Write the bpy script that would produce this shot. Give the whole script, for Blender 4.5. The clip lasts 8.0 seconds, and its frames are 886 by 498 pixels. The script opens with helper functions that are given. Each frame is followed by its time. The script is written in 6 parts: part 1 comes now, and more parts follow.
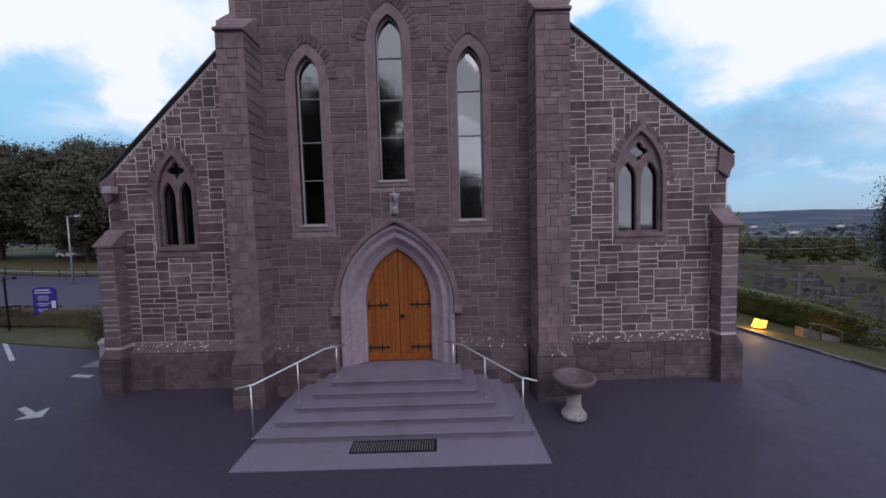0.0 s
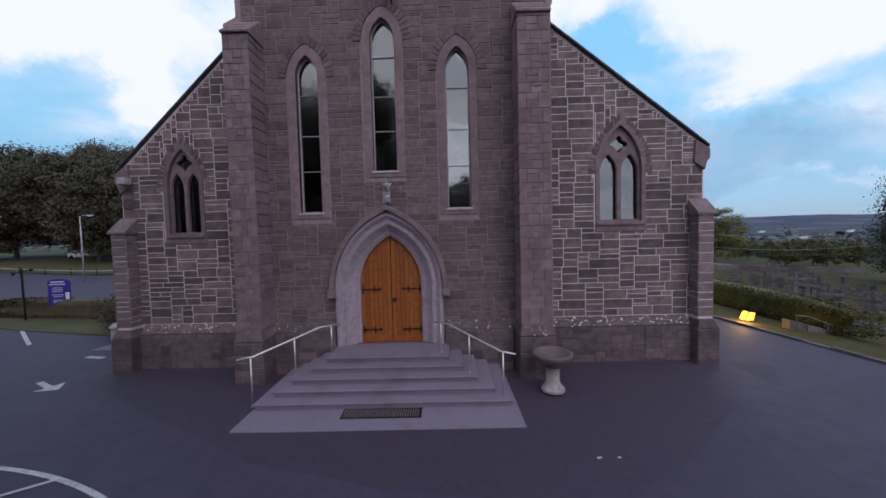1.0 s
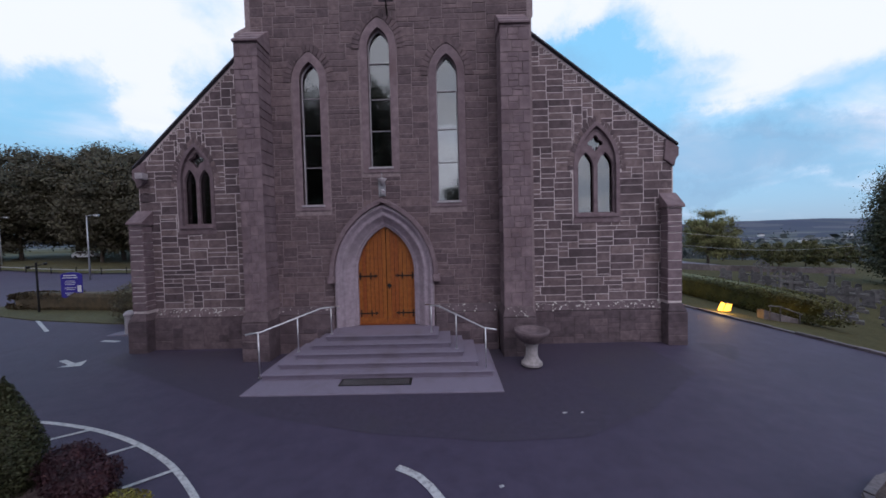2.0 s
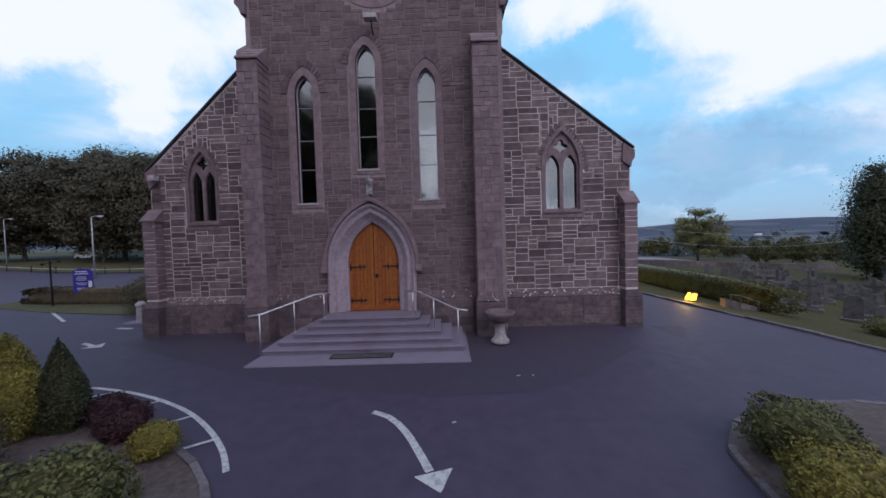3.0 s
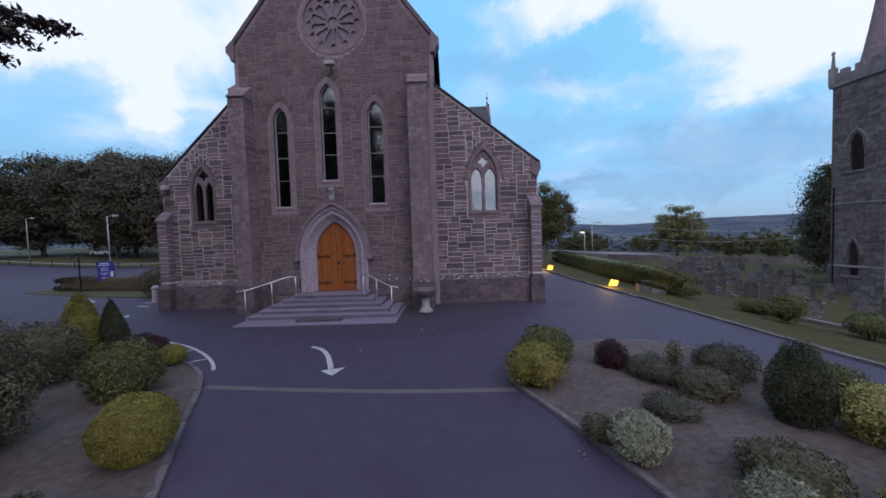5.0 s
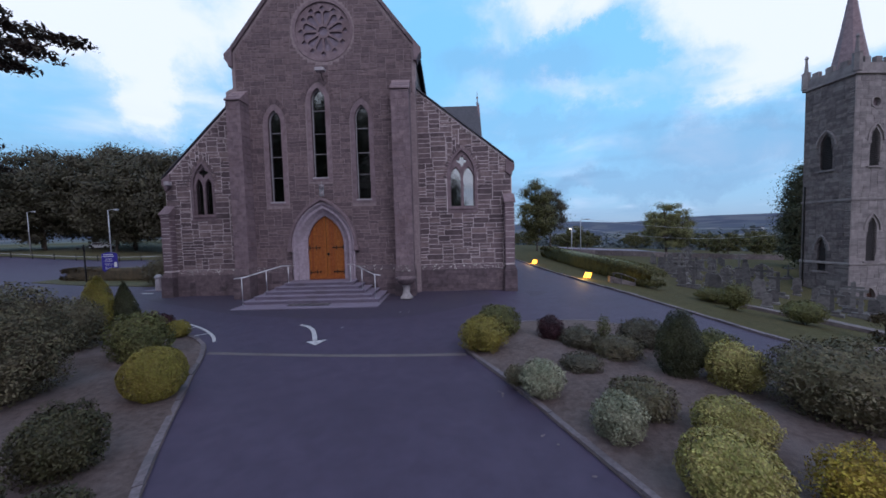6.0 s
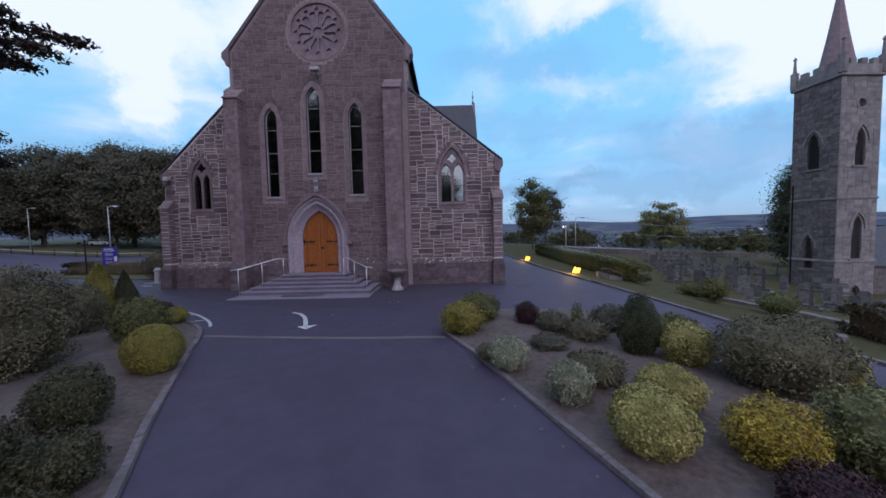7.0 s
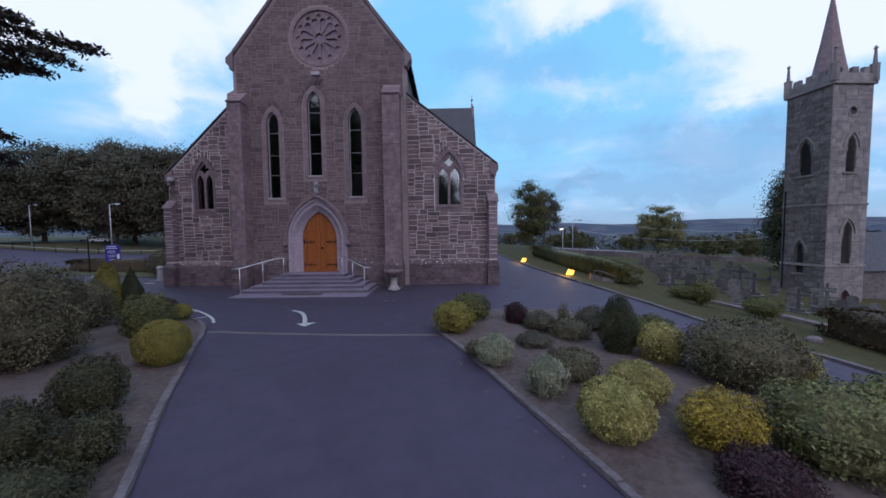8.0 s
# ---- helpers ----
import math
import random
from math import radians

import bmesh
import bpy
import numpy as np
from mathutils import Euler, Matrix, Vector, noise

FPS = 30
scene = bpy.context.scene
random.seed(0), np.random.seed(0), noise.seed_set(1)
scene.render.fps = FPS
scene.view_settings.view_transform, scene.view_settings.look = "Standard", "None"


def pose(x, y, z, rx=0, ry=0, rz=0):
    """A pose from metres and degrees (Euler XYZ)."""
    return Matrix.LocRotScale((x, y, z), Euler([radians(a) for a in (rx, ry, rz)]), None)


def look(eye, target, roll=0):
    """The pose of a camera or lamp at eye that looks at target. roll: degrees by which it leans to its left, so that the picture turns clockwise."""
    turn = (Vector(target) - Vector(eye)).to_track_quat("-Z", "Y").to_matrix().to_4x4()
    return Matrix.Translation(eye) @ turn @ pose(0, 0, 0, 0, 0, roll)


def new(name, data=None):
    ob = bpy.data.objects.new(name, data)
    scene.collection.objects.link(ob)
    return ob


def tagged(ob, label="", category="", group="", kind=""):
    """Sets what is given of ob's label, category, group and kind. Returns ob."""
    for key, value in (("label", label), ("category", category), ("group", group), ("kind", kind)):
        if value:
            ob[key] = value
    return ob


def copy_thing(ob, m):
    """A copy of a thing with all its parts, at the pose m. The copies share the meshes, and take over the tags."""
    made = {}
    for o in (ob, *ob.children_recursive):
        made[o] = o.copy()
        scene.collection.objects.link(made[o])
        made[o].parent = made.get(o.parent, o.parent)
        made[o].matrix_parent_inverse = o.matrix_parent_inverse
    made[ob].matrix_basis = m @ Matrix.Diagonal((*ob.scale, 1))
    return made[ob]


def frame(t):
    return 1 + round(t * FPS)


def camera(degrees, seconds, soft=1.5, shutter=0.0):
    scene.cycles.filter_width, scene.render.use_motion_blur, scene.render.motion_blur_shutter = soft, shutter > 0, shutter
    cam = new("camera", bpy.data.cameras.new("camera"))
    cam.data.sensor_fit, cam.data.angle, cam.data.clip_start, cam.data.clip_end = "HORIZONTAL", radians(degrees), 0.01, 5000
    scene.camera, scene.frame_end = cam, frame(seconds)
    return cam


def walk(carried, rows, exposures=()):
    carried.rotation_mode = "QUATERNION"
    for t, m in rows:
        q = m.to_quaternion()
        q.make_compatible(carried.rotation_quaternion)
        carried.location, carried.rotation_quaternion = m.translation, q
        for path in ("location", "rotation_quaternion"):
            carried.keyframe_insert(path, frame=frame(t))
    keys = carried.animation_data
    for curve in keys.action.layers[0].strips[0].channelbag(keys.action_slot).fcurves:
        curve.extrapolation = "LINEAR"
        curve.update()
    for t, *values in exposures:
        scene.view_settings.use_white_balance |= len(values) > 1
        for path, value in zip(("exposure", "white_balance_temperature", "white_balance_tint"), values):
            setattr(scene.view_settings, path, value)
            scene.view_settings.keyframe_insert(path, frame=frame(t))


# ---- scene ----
# world: x along the church front, y into the church, z up; the door is at x = 0
cam = camera(106.1, 8.0, soft=1.65)
# seconds, eye x y z, yaw, pitch, roll
ROWS = [
    (0.0, 1.39, -9.91, 4.90, -0.22, -3.48, 1.57),
    (0.5, 1.52, -10.20, 4.65, 0.68, -3.14, 1.60),
    (1.0, 1.85, -10.55, 4.36, 0.57, -2.66, 1.47),
    (2.5, 2.40, -12.16, 3.76, 0.57, -1.97, 1.39),
    (3.0, 2.87, -12.89, 3.65, 0.42, -1.97, 1.70),
    (3.5, 3.47, -13.66, 3.57, 1.03, -2.04, 2.01),
    (4.0, 4.21, -14.50, 3.50, 1.43, -1.93, 2.09),
    (4.5, 5.05, -15.49, 3.51, 1.30, -2.11, 2.04),
    (6.0, 6.75, -17.97, 3.32, 0.91, -3.08, 1.54),
    (6.5, 7.00, -18.29, 3.15, 0.81, -3.13, 1.45),
    (7.0, 7.26, -18.58, 3.05, 0.83, -3.19, 1.33),
    (7.5, 7.42, -18.83, 3.06, 0.77, -3.27, 1.04),
    (8.0, 7.46, -19.09, 3.14, 0.77, -3.14, 0.72),
]
walk(cam, [(t, pose(x, y, z, 90 + pitch, roll, yaw)) for t, x, y, z, yaw, pitch, roll in ROWS],
     exposures=[(0.0, 0.06, 6080, 11), (4.0, 0.05, 5800, 11), (8.0, 0.04, 5560, 11)])

# ---- light ----
def nodes_of(tree, kind, **values):
    n = tree.nodes.new(kind)
    for key, value in values.items():
        n.inputs[key.replace("_", " ")].default_value = value
    return n


def make_world():
    w = bpy.data.worlds.new("dusk_sky")
    scene.world = w
    w.use_nodes = True
    t = w.node_tree
    t.nodes.clear()
    ln = t.links.new
    co = t.nodes.new("ShaderNodeTexCoord")
    sky = t.nodes.new("ShaderNodeTexSky")
    sky.sky_type, sky.sun_disc = "NISHITA", False
    sky.sun_elevation, sky.sun_rotation = radians(9), radians(215)
    sky.air_density, sky.dust_density, sky.ozone_density = 1.0, 0.6, 2.5
    sep = t.nodes.new("ShaderNodeSeparateXYZ")
    ln(co.outputs["Generated"], sep.inputs[0])
    # clear sky: bluer overhead, slate near the horizon
    ramp = t.nodes.new("ShaderNodeValToRGB")
    for pos, col in ((0.0, (0.36, 0.48, 0.64, 1)), (0.06, (0.37, 0.57, 0.77, 1)), (0.2, (0.36, 0.68, 0.92, 1)), (0.45, (0.32, 0.69, 0.97, 1))):
        e = ramp.color_ramp.elements.new(pos)
        e.color = col
    ramp.color_ramp.elements.remove(ramp.color_ramp.elements[0])
    ramp.color_ramp.elements.remove(ramp.color_ramp.elements[-1])
    ln(sep.outputs[2], ramp.inputs[0])
    nish = t.nodes.new("ShaderNodeMix")
    nish.data_type, nish.blend_type = "RGBA", "MIX"
    gain = t.nodes.new("ShaderNodeVectorMath")
    gain.operation = "SCALE"
    gain.inputs["Scale"].default_value = 0.12
    ln(sky.outputs[0], gain.inputs[0])
    nish.inputs[0].default_value = 0.85
    ln(gain.outputs[0], nish.inputs[6])
    ln(ramp.outputs[0], nish.inputs[7])
    # cloud cover: banks of cloud broken up by layered noise, flattened towards the horizon
    zc = nodes_of(t, "ShaderNodeMath")
    zc.operation = "ADD"
    zc.inputs[1].default_value = 0.32
    ln(sep.outputs[2], zc.inputs[0])
    flat = t.nodes.new("ShaderNodeVectorMath")
    flat.operation = "DIVIDE"
    ln(co.outputs["Generated"], flat.inputs[0])
    comb = t.nodes.new("ShaderNodeCombineXYZ")
    for k in range(3):
        ln(zc.outputs[0], comb.inputs[k])
    ln(comb.outputs[0], flat.inputs[1])
    big = nodes_of(t, "ShaderNodeTexNoise", Scale=2.1, Detail=9.0, Roughness=0.52, Distortion=0.5)
    big.noise_dimensions = "3D"
    ln(flat.outputs[0], big.inputs["Vector"])
    def math_node(op, a, b=None, c=None):
        n = t.nodes.new("ShaderNodeMath")
        n.operation = op
        for k, v in enumerate((a, b, c)):
            if v is None:
                continue
            if isinstance(v, (int, float)):
                n.inputs[k].default_value = v
            else:
                ln(v, n.inputs[k])
        return n.outputs[0]

    # slope sideways and upwards as seen from the drive, frayed by noise
    ahead = math_node("MAXIMUM", math_node("ABSOLUTE", sep.outputs[1]), 0.15)
    fray = nodes_of(t, "ShaderNodeTexNoise", Scale=5.0, Detail=9.0, Roughness=0.68)
    ln(co.outputs["Generated"], fray.inputs["Vector"])
    split = t.nodes.new("ShaderNodeSeparateColor")
    ln(fray.outputs["Color"], split.inputs[0])
    across = math_node("ADD", math_node("DIVIDE", sep.outputs[0], ahead), math_node("MULTIPLY_ADD", split.outputs[0], 0.4, -0.2))
    height = math_node("ADD", math_node("DIVIDE", sep.outputs[2], ahead), math_node("MULTIPLY_ADD", split.outputs[1], 0.3, -0.15))

    def banks(rows):
        total = None
        for u0, v0, ru, rv, gain_of in rows:
            du = math_node("DIVIDE", math_node("SUBTRACT", across, u0), ru)
            dv = math_node("DIVIDE", math_node("SUBTRACT", height, v0), rv)
            near = math_node("SUBTRACT", 1.0, math_node("SQRT", math_node("ADD", math_node("MULTIPLY", du, du), math_node("MULTIPLY", dv, dv))))
            lift = math_node("MULTIPLY", math_node("MINIMUM", math_node("MAXIMUM", near, 0.0), 0.5), gain_of * 2)
            total = lift if total is None else math_node("ADD", total, lift)
        return total

    total = banks(((-0.76, 0.74, 0.62, 0.30, 0.36), (-0.88, 0.48, 0.13, 0.20, 0.18), (-1.32, 0.76, 0.5, 0.24, 0.30), (-0.5, 0.44, 0.4, 0.26, 0.09), (-1.05, 0.5, 0.5, 0.3, 0.15),
                   (0.98, 0.78, 0.86, 0.36, 0.50), (0.30, 0.62, 0.22, 0.18, 0.18), (1.3, 0.46, 0.66, 0.24, 0.22), (0.62, 0.415, 0.6, 0.09, 0.15), (1.3, 0.14, 0.3, 0.05, 0.2),
                   (0.43, 0.505, 0.22, 0.08, -0.2), (0.02, 1.5, 1.8, 0.7, 0.4)))
    grey = banks(((0.84, 0.22, 0.46, 0.10, 0.45), (1.12, 0.30, 0.3, 0.06, 0.3), (0.2, 0.30, 0.4, 0.05, 0.22), (0.55, 0.12, 0.6, 0.045, 0.35), (0.22, 0.48, 0.3, 0.08, 0.25), (-1.0, 0.26, 0.5, 0.06, 0.2)))
    # unseen extra cloud behind the camera, added to brighten the front and its panes
    behind = t.nodes.new("ShaderNodeMapRange")
    behind.inputs[1].default_value, behind.inputs[2].default_value, behind.inputs[3].default_value, behind.inputs[4].default_value = -0.1, 0.15, 0.5, 0.0
    ln(sep.outputs[1], behind.inputs[0])
    total = math_node("ADD", total, behind.outputs[0])
    add = t.nodes.new("ShaderNodeMath")
    ln(total, add.inputs[0])
    ln(big.outputs["Fac"], add.inputs[1])
    cover = t.nodes.new("ShaderNodeMapRange")
    cover.interpolation_type = "SMOOTHSTEP"
    cover.inputs[1].default_value, cover.inputs[2].default_value = 0.49, 0.90
    ln(add.outputs[0], cover.inputs[0])
    cloudcol = t.nodes.new("ShaderNodeValToRGB")
    cloudcol.color_ramp.elements[0].position, cloudcol.color_ramp.elements[0].color = 0.35, (0.55, 0.68, 0.84, 1)
    cloudcol.color_ramp.elements[1].position, cloudcol.color_ramp.elements[1].color = 0.6, (0.92, 0.92, 0.98, 1)
    soft = nodes_of(t, "ShaderNodeTexNoise", Scale=2.6, Detail=6.0, Roughness=0.5)
    ln(flat.outputs[0], soft.inputs["Vector"])
    mid = t.nodes.new("ShaderNodeMath")
    mid.operation = "MULTIPLY_ADD"
    mid.inputs[1].default_value, mid.inputs[2].default_value = 0.6, -0.02
    ln(add.outputs[0], mid.inputs[0])
    mid2 = t.nodes.new("ShaderNodeMath")
    mid2.operation = "MULTIPLY_ADD"
    mid2.inputs[1].default_value = 0.25
    ln(soft.outputs["Fac"], mid2.inputs[0])
    ln(mid.outputs[0], mid2.inputs[2])
    ln(mid2.outputs[0], cloudcol.inputs[0])
    mix = t.nodes.new("ShaderNodeMix")
    mix.data_type = "RGBA"
    ln(cover.outputs[0], mix.inputs[0])
    ln(nish.outputs[2], mix.inputs[6])
    ln(cloudcol.outputs[0], mix.inputs[7])
    # long grey bands low over the hills
    band = nodes_of(t, "ShaderNodeTexNoise", Scale=2.2, Detail=5.0, Roughness=0.5)
    stretch = t.nodes.new("ShaderNodeVectorMath")
    stretch.operation = "MULTIPLY"
    stretch.inputs[1].default_value = (1.0, 1.0, 7.0)
    ln(co.outputs["Generated"], stretch.inputs[0])
    ln(stretch.outputs[0], band.inputs["Vector"])
    bandfac = t.nodes.new("ShaderNodeMapRange")
    bandfac.inputs[1].default_value, bandfac.inputs[2].default_value, bandfac.inputs[4].default_value = 0.5, 0.66, 0.45
    ln(band.outputs["Fac"], bandfac.inputs[0])
    low = t.nodes.new("ShaderNodeMapRange")
    low.inputs[1].default_value, low.inputs[2].default_value, low.inputs[3].default_value, low.inputs[4].default_value = 0.1, 0.3, 1.0, 0.0
    ln(sep.outputs[2], low.inputs[0])
    lowmul = t.nodes.new("ShaderNodeMath")
    lowmul.operation, lowmul.use_clamp = "MULTIPLY_ADD", True
    ln(bandfac.outputs[0], lowmul.inputs[0])
    ln(low.outputs[0], lowmul.inputs[1])
    ln(grey, lowmul.inputs[2])
    mix2 = t.nodes.new("ShaderNodeMix")
    mix2.data_type = "RGBA"
    mix2.inputs[7].default_value = (0.25, 0.38, 0.55, 1)
    ln(lowmul.outputs[0], mix2.inputs[0])
    ln(mix.outputs[2], mix2.inputs[6])
    bg = nodes_of(t, "ShaderNodeBackground", Strength=1.0)
    ln(mix2.outputs[2], bg.inputs[0])
    out = t.nodes.new("ShaderNodeOutputWorld")
    ln(bg.outputs[0], out.inputs[0])


make_world()
sun = bpy.data.lights.new("sun", "SUN")
sun.energy, sun.angle, sun.color = 0.75, radians(45), (1.0, 0.86, 0.9)
new("sun", sun).matrix_world = look((12, -26, 28), (0, 0, 3))

# ---- materials ----
MATS = {}


def mat(name, dark, light, scale=3.0, rough=0.85, bump=0.3, bump_scale=30.0, vary=0.0, metal=0.0, stain=None, stain_scale=0.5, spec=0.3, ramp=(0.35, 0.65)):
    """Two-tone grain, a second larger stain, fine relief; vary: shade from piece to piece."""
    m = bpy.data.materials.new(name)
    m.use_nodes = True
    t = m.node_tree
    b = t.nodes["Principled BSDF"]
    ln = t.links.new
    co = t.nodes.new("ShaderNodeTexCoord")
    n1 = nodes_of(t, "ShaderNodeTexNoise", Scale=scale, Detail=6.0, Roughness=0.65)
    ln(co.outputs["Object"], n1.inputs["Vector"])
    r = t.nodes.new("ShaderNodeValToRGB")
    r.color_ramp.elements[0].position, r.color_ramp.elements[1].position = ramp
    r.color_ramp.elements[0].color, r.color_ramp.elements[1].color = (*dark, 1), (*light, 1)
    ln(n1.outputs["Fac"], r.inputs[0])
    col = r.outputs[0]
    if stain:
        n2 = nodes_of(t, "ShaderNodeTexNoise", Scale=stain_scale, Detail=5.0, Roughness=0.6)
        ln(co.outputs["Object"], n2.inputs["Vector"])
        mr = t.nodes.new("ShaderNodeMapRange")
        mr.inputs[1].default_value, mr.inputs[2].default_value, mr.inputs[4].default_value = 0.5, 0.72, 0.75
        ln(n2.outputs["Fac"], mr.inputs[0])
        mx = t.nodes.new("ShaderNodeMix")
        mx.data_type = "RGBA"
        mx.inputs[7].default_value = (*stain, 1)
        ln(mr.outputs[0], mx.inputs[0])
        ln(col, mx.inputs[6])
        col = mx.outputs[2]
    if vary:
        info, geo = t.nodes.new("ShaderNodeObjectInfo"), t.nodes.new("ShaderNodeNewGeometry")
        ad = t.nodes.new("ShaderNodeMath")
        ln(info.outputs["Random"], ad.inputs[0])
        ln(geo.outputs["Random Per Island"], ad.inputs[1])
        fr = t.nodes.new("ShaderNodeMath")
        fr.operation = "FRACT"
        ln(ad.outputs[0], fr.inputs[0])
        mr = t.nodes.new("ShaderNodeMapRange")
        mr.inputs[3].default_value, mr.inputs[4].default_value = 1 - vary, 1 + vary
        ln(fr.outputs[0], mr.inputs[0])
        hs = t.nodes.new("ShaderNodeHueSaturation")
        ln(mr.outputs[0], hs.inputs["Value"])
        ln(col, hs.inputs["Color"])
        hr = t.nodes.new("ShaderNodeMapRange")
        hr.inputs[3].default_value, hr.inputs[4].default_value = 0.5 - vary * 0.06, 0.5 + vary * 0.06
        ln(fr.outputs[0], hr.inputs[0])
        ln(hr.outputs[0], hs.inputs["Hue"])
        col = hs.outputs[0]
    ln(col, b.inputs["Base Color"])
    b.inputs["Roughness"].default_value, b.inputs["Metallic"].default_value = rough, metal
    b.inputs["Specular IOR Level"].default_value = spec
    if bump:
        n3 = nodes_of(t, "ShaderNodeTexNoise", Scale=bump_scale, Detail=5.0, Roughness=0.7)
        ln(co.outputs["Object"], n3.inputs["Vector"])
        bp = nodes_of(t, "ShaderNodeBump", Strength=bump, Distance=0.02)
        ln(n3.outputs["Fac"], bp.inputs["Height"])
        ln(bp.outputs[0], b.inputs["Normal"])
    MATS[name] = m
    return m


def glow(name, color, strength):
    m = bpy.data.materials.new(name)
    m.use_nodes = True
    b = m.node_tree.nodes["Principled BSDF"]
    b.inputs["Base Color"].default_value = (*color, 1)
    b.inputs["Emission Color"].default_value = (*color, 1)
    b.inputs["Emission Strength"].default_value = strength
    MATS[name] = m
    return m


mat("rubble_nave", (0.098, 0.07, 0.078), (0.18, 0.13, 0.14), 5, vary=0.22, bump=0.6, stain=(0.085, 0.06, 0.066), stain_scale=0.6)
mat("rubble_aisle", (0.105, 0.076, 0.083), (0.195, 0.145, 0.155), 5, vary=0.38, bump=0.6, stain=(0.09, 0.066, 0.072), stain_scale=0.7)
mat("mortar_dark", (0.19, 0.145, 0.155), (0.31, 0.245, 0.255), 8, bump=0.4, stain=(0.14, 0.10, 0.11))
mat("mortar_pale", (0.50, 0.43, 0.44), (0.72, 0.63, 0.64), 8, bump=0.4, stain=(0.32, 0.265, 0.27))
mat("dressed_stone", (0.142, 0.103, 0.117), (0.225, 0.167, 0.187), 4, vary=0.15, bump=0.35, stain=(0.13, 0.088, 0.096), stain_scale=0.9)
mat("door_stone", (0.2561, 0.205, 0.2453), (0.3448, 0.285, 0.3325), 6, vary=0.08, bump=0.25, stain=(0.2, 0.17, 0.19), stain_scale=1.2)
mat("plinth_stone", (0.085, 0.062, 0.071), (0.15, 0.112, 0.126), 4, vary=0.3, bump=0.7, stain=(0.085, 0.06, 0.068), stain_scale=0.8)
mat("lichen", (0.5, 0.48, 0.46), (0.75, 0.72, 0.68), 20, bump=0.6)
mat("granite", (0.15, 0.126, 0.173), (0.21, 0.181, 0.243), 60, vary=0.07, bump=0.15, rough=0.7, stain=(0.135, 0.112, 0.138), stain_scale=1.5)
mat("slate", (0.035, 0.035, 0.045), (0.075, 0.07, 0.085), 6, rough=0.6, vary=0.2)
mat("asphalt", (0.045, 0.0325, 0.062), (0.061, 0.0455, 0.082), 2.2, bump=0.3, bump_scale=160, rough=0.72, stain=(0.041, 0.030, 0.056), stain_scale=0.22, spec=0.42)
mat("asphalt_patch", (0.039, 0.0285, 0.051), (0.052, 0.039, 0.068), 8, bump=0.5, bump_scale=140, rough=0.75, stain=(0.05, 0.04, 0.055), stain_scale=0.4, spec=0.45)
mat("road_paint", (0.13, 0.12, 0.14), (0.5, 0.48, 0.5), 14, rough=0.7, bump=0.3, bump_scale=120, ramp=(0.25, 0.55))
mat("kerb_stone", (0.10, 0.082, 0.094), (0.17, 0.143, 0.16), 12, vary=0.15, bump=0.4, stain=(0.1, 0.09, 0.1), stain_scale=2)
mat("soil", (0.07, 0.05, 0.048), (0.135, 0.10, 0.096), 9, bump=1.0, bump_scale=40, stain=(0.15, 0.12, 0.125), stain_scale=0.8)
mat("gravel_edge", (0.10, 0.085, 0.09), (0.17, 0.145, 0.155), 30, bump=0.8, bump_scale=90, stain=(0.08, 0.065, 0.07), stain_scale=1.0)
mat("grass", (0.048, 0.043, 0.02), (0.092, 0.082, 0.038), 6, bump=1.0, bump_scale=60, stain=(0.09, 0.085, 0.04), stain_scale=0.6)
mat("oak", (0.19, 0.052, 0.010), (0.30, 0.092, 0.018), 7, rough=0.5, bump=0.2, bump_scale=50, vary=0.12, spec=0.4)
mat("black_iron", (0.012, 0.011, 0.012), (0.03, 0.026, 0.026), 20, rough=0.5, metal=0.4)
mat("steel_rail", (0.5, 0.5, 0.53), (0.66, 0.66, 0.7), 15, rough=0.35, metal=0.85, bump=0.05)
mat("white_frame", (0.29, 0.26, 0.29), (0.42, 0.385, 0.415), 10, rough=0.5, bump=0.1)
mat("lead", (0.17, 0.15, 0.165), (0.28, 0.255, 0.27), 20, rough=0.6, metal=0.3)
mat("bark", (0.05, 0.036, 0.03), (0.11, 0.085, 0.07), 6, bump=1.0, bump_scale=25)
mat("galvanised", (0.3, 0.3, 0.33), (0.42, 0.42, 0.45), 10, rough=0.5, metal=0.5)
mat("blue_paint", (0.028, 0.02, 0.22), (0.045, 0.035, 0.30), 5, rough=0.4, bump=0.05)
mat("white_paint", (0.6, 0.6, 0.62), (0.75, 0.75, 0.77), 8, rough=0.5, bump=0.1)
mat("tower_stone", (0.155, 0.134, 0.14), (0.25, 0.222, 0.228), 1.5, vary=0.2, bump=0.8, bump_scale=12, stain=(0.12, 0.105, 0.115), stain_scale=0.35)
mat("tower_rubble", (0.085, 0.07, 0.074), (0.16, 0.136, 0.14), 3, vary=0.3, bump=0.9, bump_scale=8, stain=(0.20, 0.178, 0.182), stain_scale=0.5)
mat("grave_stone", (0.06, 0.055, 0.06), (0.15, 0.14, 0.145), 4, vary=0.4, bump=0.5, stain=(0.1, 0.095, 0.09), stain_scale=2)
mat("grave_pale", (0.24, 0.215, 0.225), (0.38, 0.345, 0.355), 8, bump=0.4, stain=(0.15, 0.13, 0.13), stain_scale=3)


def leaf_mat(name, dark, light, scale=2.0):
    m = mat(name, dark, light, scale, rough=0.6, bump=0, vary=0.35, spec=0.25)
    return m


